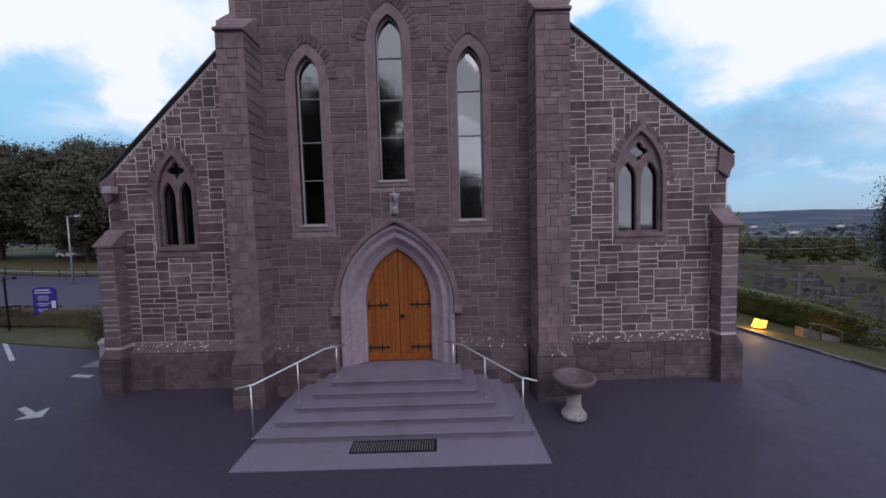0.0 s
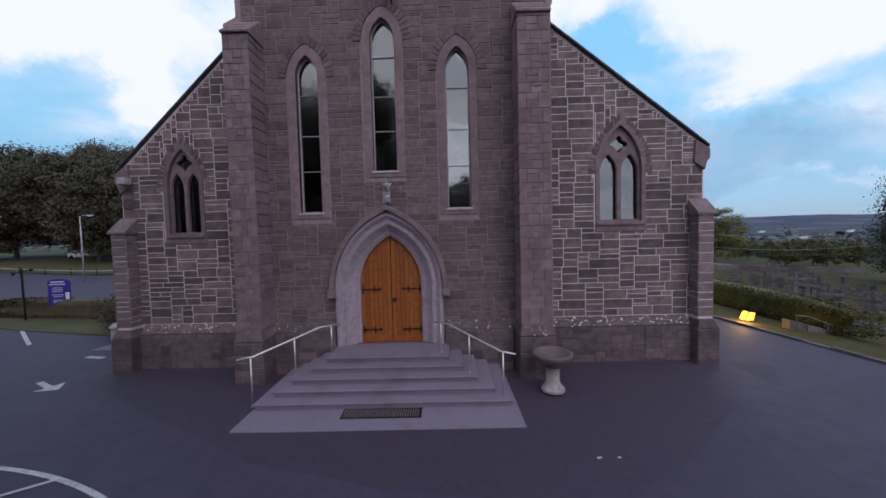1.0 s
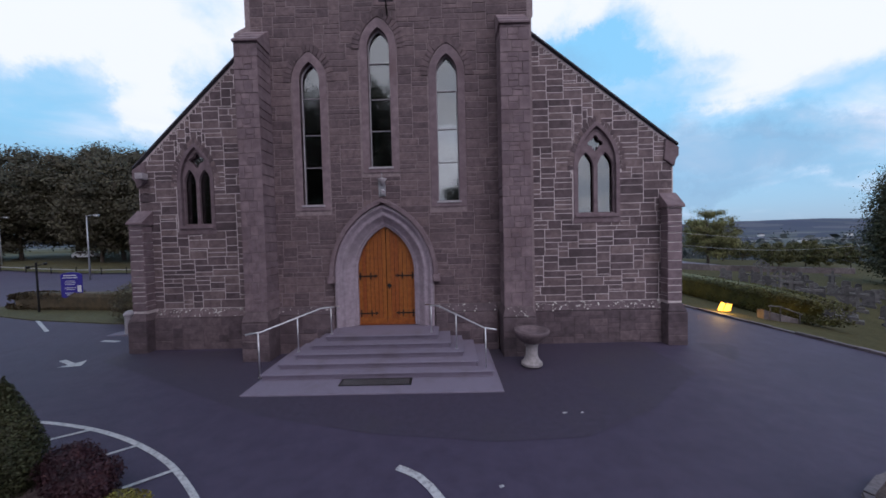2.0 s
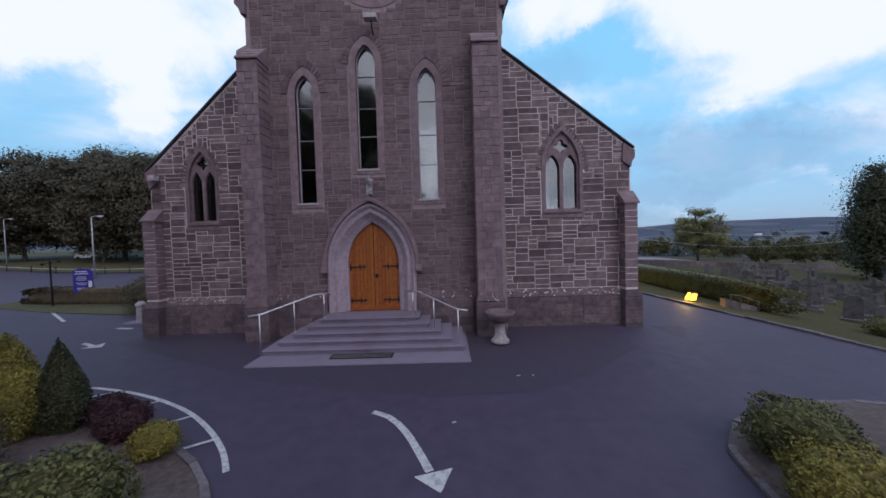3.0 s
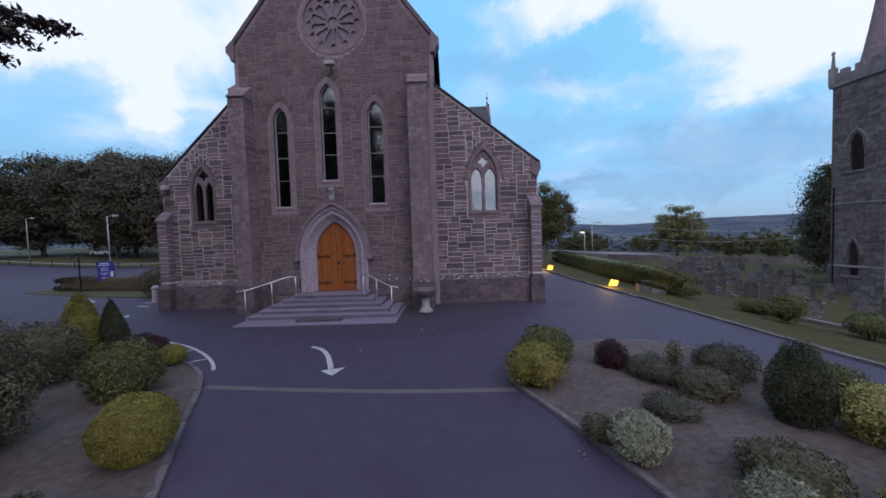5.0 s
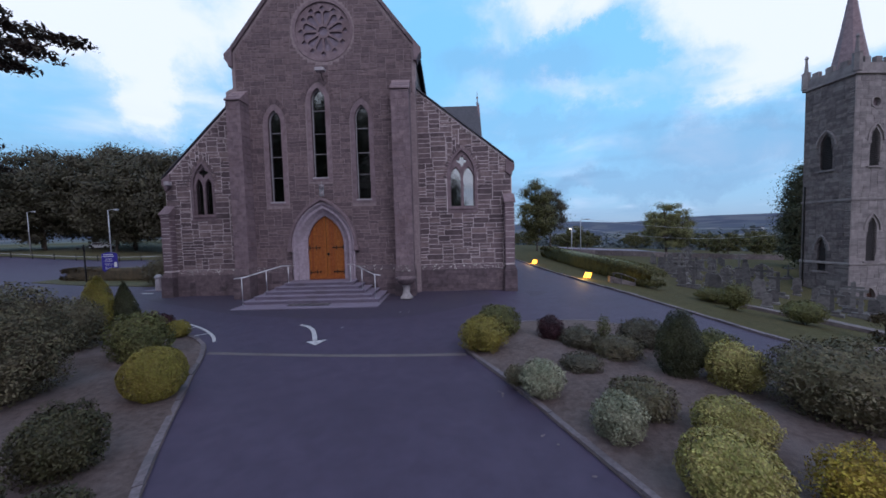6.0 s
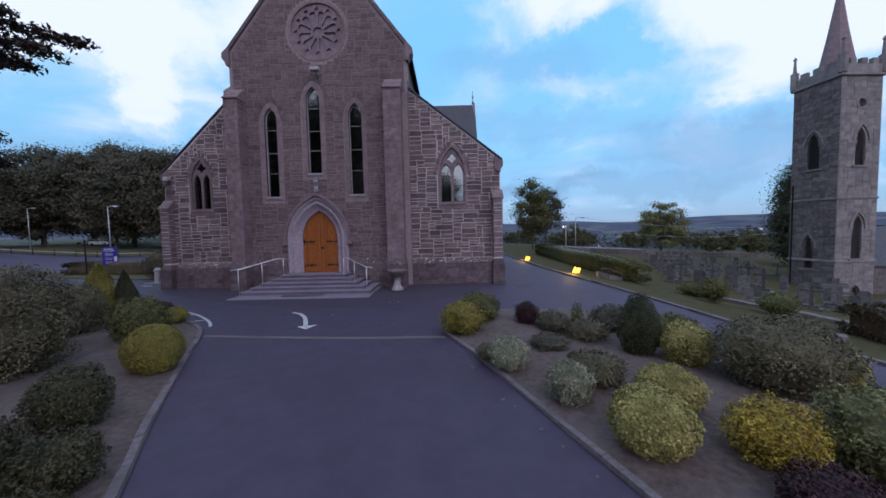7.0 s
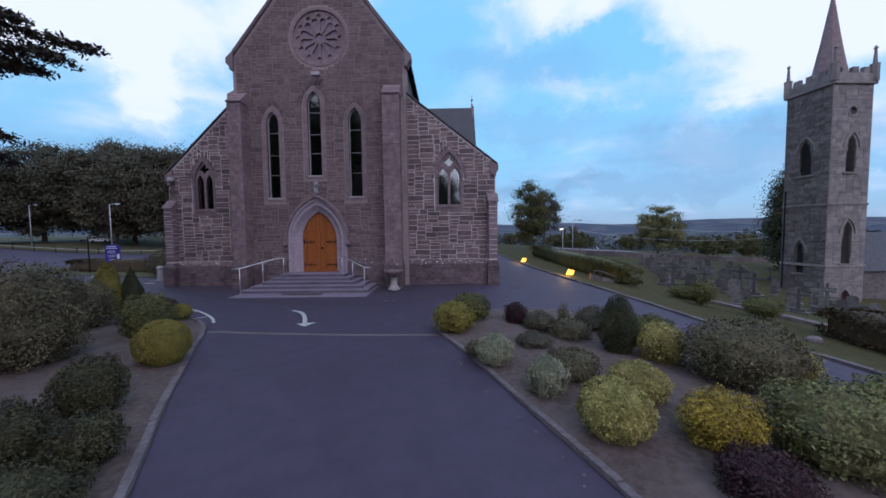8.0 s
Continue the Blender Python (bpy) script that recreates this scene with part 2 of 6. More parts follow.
leaf_mat("leaf_wood", (0.034, 0.031, 0.019), (0.066, 0.056, 0.033), 0.3)
# foliage across the valley, its green blued by haze held in the colour
leaf_mat("leaf_far_hazed", (0.0315, 0.0407, 0.0485), (0.0578, 0.0679, 0.0679), 0.02)
leaf_mat("leaf_mid", (0.0429, 0.0446, 0.0151), (0.0924, 0.0846, 0.0269))
leaf_mat("leaf_cedar", (0.0242, 0.0195, 0.0134), (0.055, 0.0353, 0.0252), 3)
leaf_mat("leaf_hedge", (0.044, 0.0335, 0.0202), (0.0935, 0.067, 0.0378))
leaf_mat("leaf_olive", (0.026, 0.025, 0.012), (0.066, 0.058, 0.028))
leaf_mat("leaf_dark", (0.022, 0.0251, 0.0118), (0.055, 0.0539, 0.0235))
leaf_mat("leaf_green", (0.0495, 0.0539, 0.0185), (0.1232, 0.1163, 0.0378))
leaf_mat("leaf_fresh", (0.08, 0.083, 0.03), (0.19, 0.178, 0.072))
leaf_mat("leaf_gold", (0.11, 0.093, 0.0185), (0.22, 0.1767, 0.0378))
leaf_mat("leaf_lime", (0.154, 0.1395, 0.0378), (0.396, 0.3348, 0.1176))
leaf_mat("leaf_yellow", (0.176, 0.1302, 0.0168), (0.396, 0.279, 0.0378))
leaf_mat("leaf_pale", (0.1407, 0.1494, 0.097), (0.3055, 0.2891, 0.2037))
leaf_mat("leaf_grey", (0.055, 0.0493, 0.0294), (0.1353, 0.1116, 0.0672))
leaf_mat("leaf_maroon", (0.0231, 0.0097, 0.0136), (0.0525, 0.0184, 0.0252))
leaf_mat("leaf_brown", (0.042, 0.038, 0.026), (0.092, 0.08, 0.055))


def glass_mat():
    """Clear protective pane: part mirror, part see-through."""
    m = bpy.data.materials.new("window_glass")
    m.use_nodes = True
    t = m.node_tree
    t.nodes.clear()
    ln = t.links.new
    co = t.nodes.new("ShaderNodeTexCoord")
    n = nodes_of(t, "ShaderNodeTexNoise", Scale=1.2, Detail=2.0)
    ln(co.outputs["Object"], n.inputs["Vector"])
    bp = nodes_of(t, "ShaderNodeBump", Strength=0.05, Distance=0.05)
    ln(n.outputs["Fac"], bp.inputs["Height"])
    fr = nodes_of(t, "ShaderNodeFresnel", IOR=3.2)
    gl = nodes_of(t, "ShaderNodeBsdfGlossy", Roughness=0.05)
    ln(bp.outputs[0], gl.inputs["Normal"])
    tr = t.nodes.new("ShaderNodeBsdfTransparent")
    tr.inputs[0].default_value = (0.97, 0.97, 0.98, 1)
    mx = t.nodes.new("ShaderNodeMixShader")
    ln(fr.outputs[0], mx.inputs[0])
    ln(tr.outputs[0], mx.inputs[1])
    ln(gl.outputs[0], mx.inputs[2])
    out = t.nodes.new("ShaderNodeOutputMaterial")
    ln(mx.outputs[0], out.inputs[0])
    MATS["window_glass"] = m


mat("stained_glass", (0.06, 0.05, 0.06), (0.15, 0.122, 0.145), 9, rough=0.4, bump=0.2, vary=0.3)
mat("rose_glass", (0.13, 0.10, 0.135), (0.24, 0.19, 0.245), 5, rough=0.35, bump=0.2, stain=(0.09, 0.07, 0.10), stain_scale=2.5)
mat("old_door", (0.035, 0.016, 0.012), (0.075, 0.034, 0.024), 6, rough=0.6, bump=0.2)
mat("louvre_slate", (0.03, 0.027, 0.03), (0.06, 0.054, 0.058), 8, rough=0.7, bump=0.2)
glass_mat()
glow("lamp_amber", (1.0, 0.5, 0.05), 2.2)
glow("lamp_white", (1.0, 0.85, 0.6), 5.0)

# ---- geometry helpers ----
from mathutils import geometry

rng = random.Random(7)


class Geo:
    """Collects vertices and faces for one mesh."""

    def __init__(self):
        self.v, self.f = [], []

    def add(self, verts, faces):
        k = len(self.v)
        self.v += [tuple(p) for p in verts]
        self.f += [tuple(k + i for i in q) for q in faces]
        return self

    def box(self, x0, x1, y0, y1, z0, z1, m=None):
        p = [Vector((x, y, z)) for z in (z0, z1) for y in (y0, y1) for x in (x0, x1)]
        if m:
            p = [m @ q for q in p]
        return self.add(p, [(0, 2, 3, 1), (4, 5, 7, 6), (0, 1, 5, 4), (1, 3, 7, 5), (3, 2, 6, 7), (2, 0, 4, 6)])

    def stone(self, x0, x1, z0, z1, y, proud, cut=0.012):
        """A dressed block on a wall that faces -y, its front edges chamfered."""
        a, b = y, y - proud
        p = [(x0, a, z0), (x1, a, z0), (x1, a, z1), (x0, a, z1), (x0 + cut, b, z0 + cut), (x1 - cut, b, z0 + cut), (x1 - cut, b, z1 - cut), (x0 + cut, b, z1 - cut)]
        return self.add(p, [(4, 5, 6, 7), (0, 1, 5, 4), (1, 2, 6, 5), (2, 3, 7, 6), (3, 0, 4, 7)])

    def plate(self, outer, holes, y0, y1):
        """A plate in the xz plane from y0 (front) to y1, with holes through it."""
        loops = [outer, *holes]
        flat = [Vector((x, 0, z)) for lp in loops for x, z in lp]
        tris = geometry.tessellate_polygon([[Vector((x, z, 0)) for x, z in lp] for lp in loops])
        n = len(flat)
        k = len(self.v)
        self.v += [(p.x, y0, p.z) for p in flat] + [(p.x, y1, p.z) for p in flat]
        for a, b, c in tris:
            u, w = flat[b] - flat[a], flat[c] - flat[a]
            if u.cross(w).y > 0:
                b, c = c, b
            self.f += [(k + a, k + b, k + c), (k + n + a, k + n + c, k + n + b)]
        s = 0
        for i, lp in enumerate(loops):
            area = sum(lp[j - 1][0] * lp[j][1] - lp[j][0] * lp[j - 1][1] for j in range(len(lp)))
            for j in range(len(lp)):
                a, b = k + s + j, k + s + (j + 1) % len(lp)
                q = (a, a + n, b + n, b) if (area > 0) == (i == 0) else (a, b, b + n, a + n)
                self.f.append(q)
            s += len(lp)
        return self

    def tube(self, pts, r, n=8, r2=None):
        pts = [Vector(p) for p in pts]
        k = len(self.v)
        for i, p in enumerate(pts):
            d = (pts[min(i + 1, len(pts) - 1)] - pts[max(i - 1, 0)]).normalized()
            a = d.orthogonal().normalized() if abs(d.z) > 0.99 else d.cross(Vector((0, 0, 1))).normalized()
            b = d.cross(a)
            rr = r if r2 is None else r + (r2 - r) * i / (len(pts) - 1)
            self.v += [tuple(p + rr * (math.cos(t) * a + math.sin(t) * b)) for t in (2 * math.pi * j / n for j in range(n))]
        for i in range(len(pts) - 1):
            for j in range(n):
                self.f.append((k + i * n + j, k + i * n + (j + 1) % n, k + (i + 1) * n + (j + 1) % n, k + (i + 1) * n + j))
        self.f += [tuple(k + j for j in reversed(range(n))), tuple(k + (len(pts) - 1) * n + j for j in range(n))]
        return self

    def lathe(self, profile, c=(0, 0, 0), n=20, square=False):
        k = len(self.v)
        for r, z in profile:
            self.v += [(c[0] + r * math.cos(2 * math.pi * j / n), c[1] + r * math.sin(2 * math.pi * j / n), c[2] + z) for j in range(n)]
        for i in range(len(profile) - 1):
            for j in range(n):
                self.f.append((k + i * n + j, k + i * n + (j + 1) % n, k + (i + 1) * n + (j + 1) % n, k + (i + 1) * n + j))
        self.f += [tuple(k + j for j in reversed(range(n))), tuple(k + (len(profile) - 1) * n + j for j in range(n))]
        return self

    def mesh(self, name, smooth=False, fix=False):
        me = bpy.data.meshes.new(name)
        me.from_pydata(self.v, [], self.f)
        if fix:
            bm = bmesh.new()
            bm.from_mesh(me)
            bmesh.ops.recalc_face_normals(bm, faces=bm.faces)
            bm.to_mesh(me)
            bm.free()
        if smooth:
            me.shade_smooth()
        me.update()
        return me


def part(name, geo, material, parent=None, label="", bevel=0.0, smooth=False, fix=True):
    me = geo.mesh(name, smooth, fix) if isinstance(geo, Geo) else geo
    if not me.materials:
        me.materials.append(MATS[material])
    ob = new(name, me)
    ob.parent = parent
    if label:
        ob["label"] = label
    if bevel:
        md = ob.modifiers.new("edge", "BEVEL")
        md.width, md.segments, md.limit_method, md.angle_limit = bevel, 2, "ANGLE", radians(40)
    return ob


def thing(name, label, category, group="", kind="", at=(0, 0, 0)):
    ob = new(name)
    ob.empty_display_size = 0.2
    ob.location = at
    return tagged(ob, label, category, group, kind)


def arch(cx, half, base, spring, apex, n=9):
    """A pointed arch opening as a loop of (x, z), counter-clockwise from the lower left."""
    h = apex - spring
    r = (half * half + h * h) / (2 * half)
    left = []
    top = math.asin(min(1, h / r)) if r >= half else 0
    if h > r:
        top = math.pi - top
    for i in range(n + 1):
        a = top * i / n
        left.append((cx - half + r - r * math.cos(a), spring + r * math.sin(a)))
    left[-1] = (cx, apex)
    right = [(2 * cx - x, z) for x, z in left[:-1]]
    return [(cx - half, base), (cx + half, base), *right, *reversed(left)]


def span(loop):
    """How wide a loop is at a height: z -> (x0, x1) or None."""
    def at(z):
        xs = []
        for (xa, za), (xb, zb) in zip(loop, loop[1:] + loop[:1]):
            if (za - z) * (zb - z) <= 0 and za != zb:
                xs.append(xa + (xb - xa) * (z - za) / (zb - za))
        return (min(xs), max(xs)) if len(xs) > 1 else None
    return at


def courses(x_lo, x_hi, z0, z1, spans, hmin=0.18, hmax=0.34, wmin=0.26, wmax=0.74, joint=0.02):
    """Snecked rubble: rectangles (x0, x1, z0, z1), large blocks jumping the courses with thin small ones between, round the openings."""
    rows = max(1, round((z1 - z0) / (hmin * 0.44)))
    dv, du = (z1 - z0) / rows, 0.06
    zs = [z0 + dv * i for i in range(rows + 1)]
    left, right = min(x_lo(z) for z in zs), max(x_hi(z) for z in zs)
    cols = max(1, round((right - left) / du))
    du = (right - left) / cols
    free = []
    for i in range(rows):
        za, zb = zs[i], zs[i + 1]
        lo, hi = max(x_lo(za), x_lo(zb)) - du * 0.4, min(x_hi(za), x_hi(zb)) + du * 0.4
        low, high = zs[i // 2 * 2], zs[min(rows, i // 2 * 2 + 2)]
        gaps = [q for f in spans for q in (f(low + 0.005), f(high - 0.005)) if q]
        free.append([lo <= left + du * c and left + du * (c + 1) <= hi and not any(a < left + du * (c + 1) - du * 0.3 and b > left + du * c + du * 0.3 for a, b in gaps) for c in range(cols)])
    tall = max(2, round(hmax / dv))
    out = []
    for i in range(rows):
        c = 0
        while c < cols:
            if not free[i][c]:
                c += 1
                continue
            run = 0
            while c + run < cols and free[i][c + run]:
                run += 1
            pick = rng.random()
            h = 1 if pick < 0.05 else 2 if pick < 0.36 else 3 if pick < 0.64 else tall
            w = max(wmin, rng.uniform(wmin, wmax) * (0.8 + 0.3 * h / tall))
            w = max(2, round(w / du))
            if run - w < wmin / du:
                w = run if run * du < wmax * 1.3 else run // 2
            w = min(w, run)
            up = min(i + min(h, 3), rows) - 1
            if not free[up][c]:
                w = next((q for q in range(1, w) if free[up][c + q]), w)
            else:
                w = next((q for q in range(1, w) if not free[up][c + q]), w)
            k = 1
            while k < h and i + k < rows and all(free[i + k][c:c + w]):
                k += 1
            if 0 < rows - i - k < 2 and all(all(free[r][c:c + w]) for r in range(i, rows)):
                k = rows - i
            for r in range(i, i + k):
                for q in range(c, c + w):
                    free[r][q] = False
            out.append((left + du * c, left + du * (c + w) - joint, zs[i], zs[i] + dv * k - joint))
            c += w
    return out


def lay(wall, rects, y, material, near, name="stone", proud=(0.006, 0.02)):
    """Lays blocks on a wall; those for which near(x, z) holds are objects of their own, the rest one mesh."""
    rest = Geo()
    for x0, x1, z0, z1 in rects:
        p = rng.uniform(*proud)
        if near((x0 + x1) / 2, (z0 + z1) / 2):
            part(name, Geo().stone(x0, x1, z0, z1, y, p), material, wall, fix=False)
        else:
            rest.stone(x0, x1, z0, z1, y, p)
    if rest.v:
        tagged(part("stonework", rest, material, wall, fix=False), kind="stuff")


def voussoirs(wall, cx, half_in, half_out, spring, apex_in, apex_out, y, material, count, proud=0.012):
    """Wedge stones round a pointed arch, each an object of its own."""
    inner, outer = arch(cx, half_in, 0, spring, apex_in, 40)[2:], arch(cx, half_out, 0, spring, apex_out, 40)[2:]
    m = len(inner) - 1
    for i in range(count):
        a, b = int(m * i / count + 0.5), int(m * (i + 1) / count + 0.5)
        q = [Vector((*inner[a], 0)), Vector((*outer[a], 0)), Vector((*outer[b], 0)), Vector((*inner[b], 0))]
        c = sum(q, Vector()) / 4
        q = [c + (p - c) * 0.87 for p in q]
        part("arch_stone", Geo().plate([(p.x, p.y) for p in q], [], y - proud - rng.uniform(0, 0.012), y + 0.02), material, wall, fix=False)

# ---- the church ----
church = thing("church", "gabled church of dark purple-brown rubble with pale pointing and lancet windows", "church")

LANCETS = [(-2.38, 0.34, 5.12, 9.35, 9.97), (0.0, 0.37, 6.37, 10.4, 11.05), (2.30, 0.36, 5.16, 9.45, 10.12)]
DOOR_Z, DOOR_SPRING, DOOR_APEX = 0.86, 2.75, 4.34
ROSE = (0.42, 14.0, 1.45)
APEX_X, APEX_Z = 0.4, 19.2
EAVE_L, EAVE_R, EAVE_Z = -4.5, 5.25, 13.0


def gable_lo(z):
    return -4.0 if z < 10.6 else -4.3 if z < EAVE_Z else EAVE_L + (z - EAVE_Z) * (APEX_X - EAVE_L) / (APEX_Z - EAVE_Z) + 0.15


def gable_hi(z):
    return 4.1 if z < 10.6 else 5.05 if z < EAVE_Z else EAVE_R + (z - EAVE_Z) * (APEX_X - EAVE_R) / (APEX_Z - EAVE_Z) - 0.15


def circle(cx, cz, r, n=36, lobes=0, depth=0.0, turn=0.0):
    return [(cx + r * (1 + depth * math.cos(lobes * (a - turn))) * math.cos(a), cz + r * (1 + depth * math.cos(lobes * (a - turn))) * math.sin(a)) for a in (2 * math.pi * i / n for i in range(n))]


def nave_front():
    door = arch(0, 1.42, 0.2, DOOR_SPRING, 4.72)
    holes = [arch(*q) for q in LANCETS] + [door, circle(*ROSE[:2], ROSE[2])]
    outline = [(-4.9, -0.3), (5.2, -0.3), (5.2, 11.2), (EAVE_R, 11.3), (EAVE_R, EAVE_Z), (APEX_X, APEX_Z), (EAVE_L, EAVE_Z), (EAVE_L, 11.2), (-4.9, 11.0)]
    wall = part("nave_wall", Geo().plate(outline, holes, 0.0, 0.7), "mortar_dark", church, "front wall of squared rubble", fix=False)
    spans = []
    for cx, hw, b, s, a in LANCETS:
        spans.append(span(arch(cx, hw + 0.27, b - 0.22, s, a + 0.36)))
    spans.append(span(arch(0, 1.72, 0, DOOR_SPRING, 5.12)))
    spans.append(span(circle(*ROSE[:2], ROSE[2] + 0.22)))
    rects = courses(gable_lo, gable_hi, 1.62, 18.9, spans, 0.18, 0.34, 0.34, 0.86, 0.02)
    lay(wall, rects, 0.0, "rubble_nave", lambda x, z: z < 4.6)
    for cx, hw, b, s, a in LANCETS:
        ring = Geo().plate(arch(cx, hw + 0.25, b - 0.2, s, a + 0.32), [arch(cx, hw, b, s, a)], -0.03, 0.12)
        part("window_surround", ring, "dressed_stone", church, "dressed stone surround", bevel=0.012)
        voussoirs(wall, cx, hw + 0.27, hw + 0.55, s - 0.05, a + 0.36, a + 0.66, 0.0, "rubble_nave", 19, 0.03)
        lancet(cx, hw, b, s, a)
    rose_window()


def lancet(cx, hw, b, s, a):
    w = part("window", Geo().plate(arch(cx, hw - 0.01, b + 0.01, s, a - 0.01), [], 0.2, 0.208), "window_glass", church, "tall pointed leaded window behind a protective pane")
    part("leaded_glass", Geo().plate(arch(cx, hw - 0.005, b + 0.005, s, a - 0.005), [], 0.26, 0.27), "stained_glass", w)
    part("window_frame", Geo().plate(arch(cx, hw, b, s, a), [arch(cx, hw - 0.028, b + 0.03, s, a - 0.04)], 0.15, 0.20), "white_frame", w, "pale painted metal frame")
    h = a - b
    for k in (0.27, 0.5, 0.76):
        z = b + h * k
        part("glazing_bar", Geo().box(cx - hw + 0.02, cx + hw - 0.02, 0.155, 0.197, z - 0.011, z + 0.011), "white_frame", w)
    # lead lattice
    lat = Geo()
    z = b + 0.1
    while z < a - 0.5:
        lat.box(cx - hw + 0.03, cx + hw - 0.03, 0.245, 0.255, z - 0.005, z + 0.005)
        z += 0.155
    for i in range(1, 6):
        x = cx - hw + 2 * hw * i / 6
        zt = a - 0.25 - 0.9 * abs(x - cx) / hw
        lat.box(x - 0.005, x + 0.005, 0.245, 0.255, b + 0.03, zt)
    part("lead_lattice", lat, "lead", w, fix=False)
    part("window_sill", Geo().plate([(cx - hw - 0.06, b - 0.07), (cx + hw + 0.06, b - 0.07), (cx + hw + 0.06, b), (cx - hw - 0.06, b)], [], -0.06, 0.2), "white_frame", w, "pale worn sill", bevel=0.01)


def rose_window():
    cx, cz, r = ROSE
    holes = [circle(cx, cz, 0.24, 24, 8, 0.12)]
    for i in range(12):
        a = 2 * math.pi * (i + 0.5) / 12
        pts = []
        for u, w in ((0.36, 0.035), (0.62, 0.105), (0.86, 0.175), (0.98, 0.16), (1.05, 0.08)):
            pts.append((u, w))
        loop = [(u, -w) for u, w in pts] + [(u, w) for u, w in reversed(pts)]
        holes.append([(cx + u * math.cos(a) - w * math.sin(a), cz + u * math.sin(a) + w * math.cos(a)) for u, w in loop])
        b = 2 * math.pi * i / 12
        holes.append([(cx + 1.17 * math.cos(b) + x, cz + 1.17 * math.sin(b) + z) for x, z in circle(0, 0, 0.12, 12, 4, 0.2)])
    rose = part("rose_window", Geo().plate(circle(cx, cz, r + 0.03, 48), holes, 0.06, 0.24), "dressed_stone", church, "round traceried window of pale stone", bevel=0.012)
    part("pane", Geo().plate(circle(cx, cz, r - 0.02, 36), [], 0.15, 0.17), "rose_glass", rose)
    part("surround", Geo().plate(circle(cx, cz, r + 0.16, 48), [circle(cx, cz, r, 48)], -0.025, 0.1), "dressed_stone", rose, bevel=0.015)


def doorway():
    # moulded stone arch: one profile swept round the opening
    prof = [(1.70, 5.08, 0.02), (1.70, 5.08, -0.14), (1.66, 5.04, -0.17), (1.60, 4.97, -0.17), (1.55, 4.91, -0.12), (1.50, 4.85, -0.06), (1.44, 4.79, -0.05), (1.40, 4.75, -0.07), (1.35, 4.69, -0.05),
            (1.28, 4.62, 0.03), (1.20, 4.54, 0.11), (1.13, 4.47, 0.16), (1.09, 4.43, 0.16), (1.05, 4.39, 0.20), (1.0, DOOR_APEX, 0.22), (1.0, DOOR_APEX, 0.46)]
    g = Geo()
    loops = []
    for hw, ap, yy in prof:
        lp = arch(0, hw, DOOR_Z - 0.02, DOOR_SPRING, ap, 12)
        lp = lp[1:] + lp[:1]
        loops.append([(x, yy, z) for x, z in lp])
    k = len(loops[0])
    for lp in loops:
        g.v += lp
    g.f = [(i * k + j, i * k + j + 1, (i + 1) * k + j + 1, (i + 1) * k + j) for i in range(len(prof) - 1) for j in range(k - 1)]
    part("door_arch", g, "door_stone", church, "smooth grey moulded stone door arch")
    hood_o, hood_i = arch(0, 1.86, 0, DOOR_SPRING - 0.1, 5.28, 12)[2:], arch(0, 1.70, 0, DOOR_SPRING - 0.1, 5.10, 12)[2:]
    part("hood_mould", Geo().plate(hood_o + hood_i[::-1], [], -0.26, 0.02), "dressed_stone", church, "dark weathered hood mould", bevel=0.03)
    for sx in (-1, 1):
        part("label_stop", Geo().box(sx * 1.80 - 0.13, sx * 1.80 + 0.13, -0.26, 0.02, DOOR_SPRING - 0.34, DOOR_SPRING - 0.08), "dressed_stone", church, bevel=0.03)
    door = thing("double_door", "varnished orange-brown oak double door with black strap hinges", "door", at=(0, 0.34, DOOR_Z))
    inner = arch(0, 1.05, 0, DOOR_SPRING - DOOR_Z, DOOR_APEX - DOOR_Z + 0.12, 14)
    sp = span(inner)
    for side in (-1, 1):
        leaf = part("door_leaf", Geo().box(min(side * 1.0, side * 0.012), max(side * 1.0, side * 0.012), 0.06, 0.09, 0.0, 1.6), "oak", door)
        for i in range(7):
            xa, xb = side * (0.012 + 0.143 * i), side * (0.012 + 0.143 * (i + 1) - 0.007)
            xa, xb = min(xa, xb), max(xa, xb)
            def top(x):
                z = 0.4
                while z < 3.75 and sp(z) and sp(z)[0] <= x <= sp(z)[1]:
                    z += 0.01
                return z
            g = Geo().plate([(xa, 0.02), (xb, 0.02), (xb, top(xb)), ((xa + xb) / 2, top((xa + xb) / 2)), (xa, top(xa))], [], 0.0, 0.06)
            part("board", g, "oak", leaf, bevel=0.004)
        part("bottom_rail", Geo().box(min(side * 1.0, side * 0.01), max(side * 1.0, side * 0.01), -0.02, 0.0, 0.02, 0.2), "oak", leaf, bevel=0.006)
        for z in (0.38, 1.72):
            g = Geo().box(min(side * 0.99, side * 0.42), max(side * 0.99, side * 0.42), -0.028, -0.002, z - 0.022, z + 0.022)
            g.box(side * 0.56 - 0.02, side * 0.56 + 0.02, -0.03, -0.002, z - 0.11, z + 0.11)
            g.add([(side * 0.42, -0.015, z - 0.06), (side * 0.30, -0.015, z), (side * 0.42, -0.015, z + 0.06), (side * 0.42, -0.002, z)], [(0, 1, 2), (0, 3, 1), (1, 3, 2)])
            g.box(side * 0.93 - 0.018, side * 0.93 + 0.018, -0.03, -0.002, z - 0.13, z + 0.13)
            part("strap_hinge", g, "black_iron", leaf, "black iron strap hinge")
    g = Geo().lathe([(0.075, 0.0), (0.075, 0.012), (0.05, 0.03), (0.0, 0.035)], n=10)
    g.v = [(x + 0.09, -z - 0.002, y + 1.36) for x, y, z in g.v]
    g.box(0.08, 0.10, -0.04, 0.0, 1.23, 1.34)
    part("door_ring", g, "black_iron", door, "black ring handle")
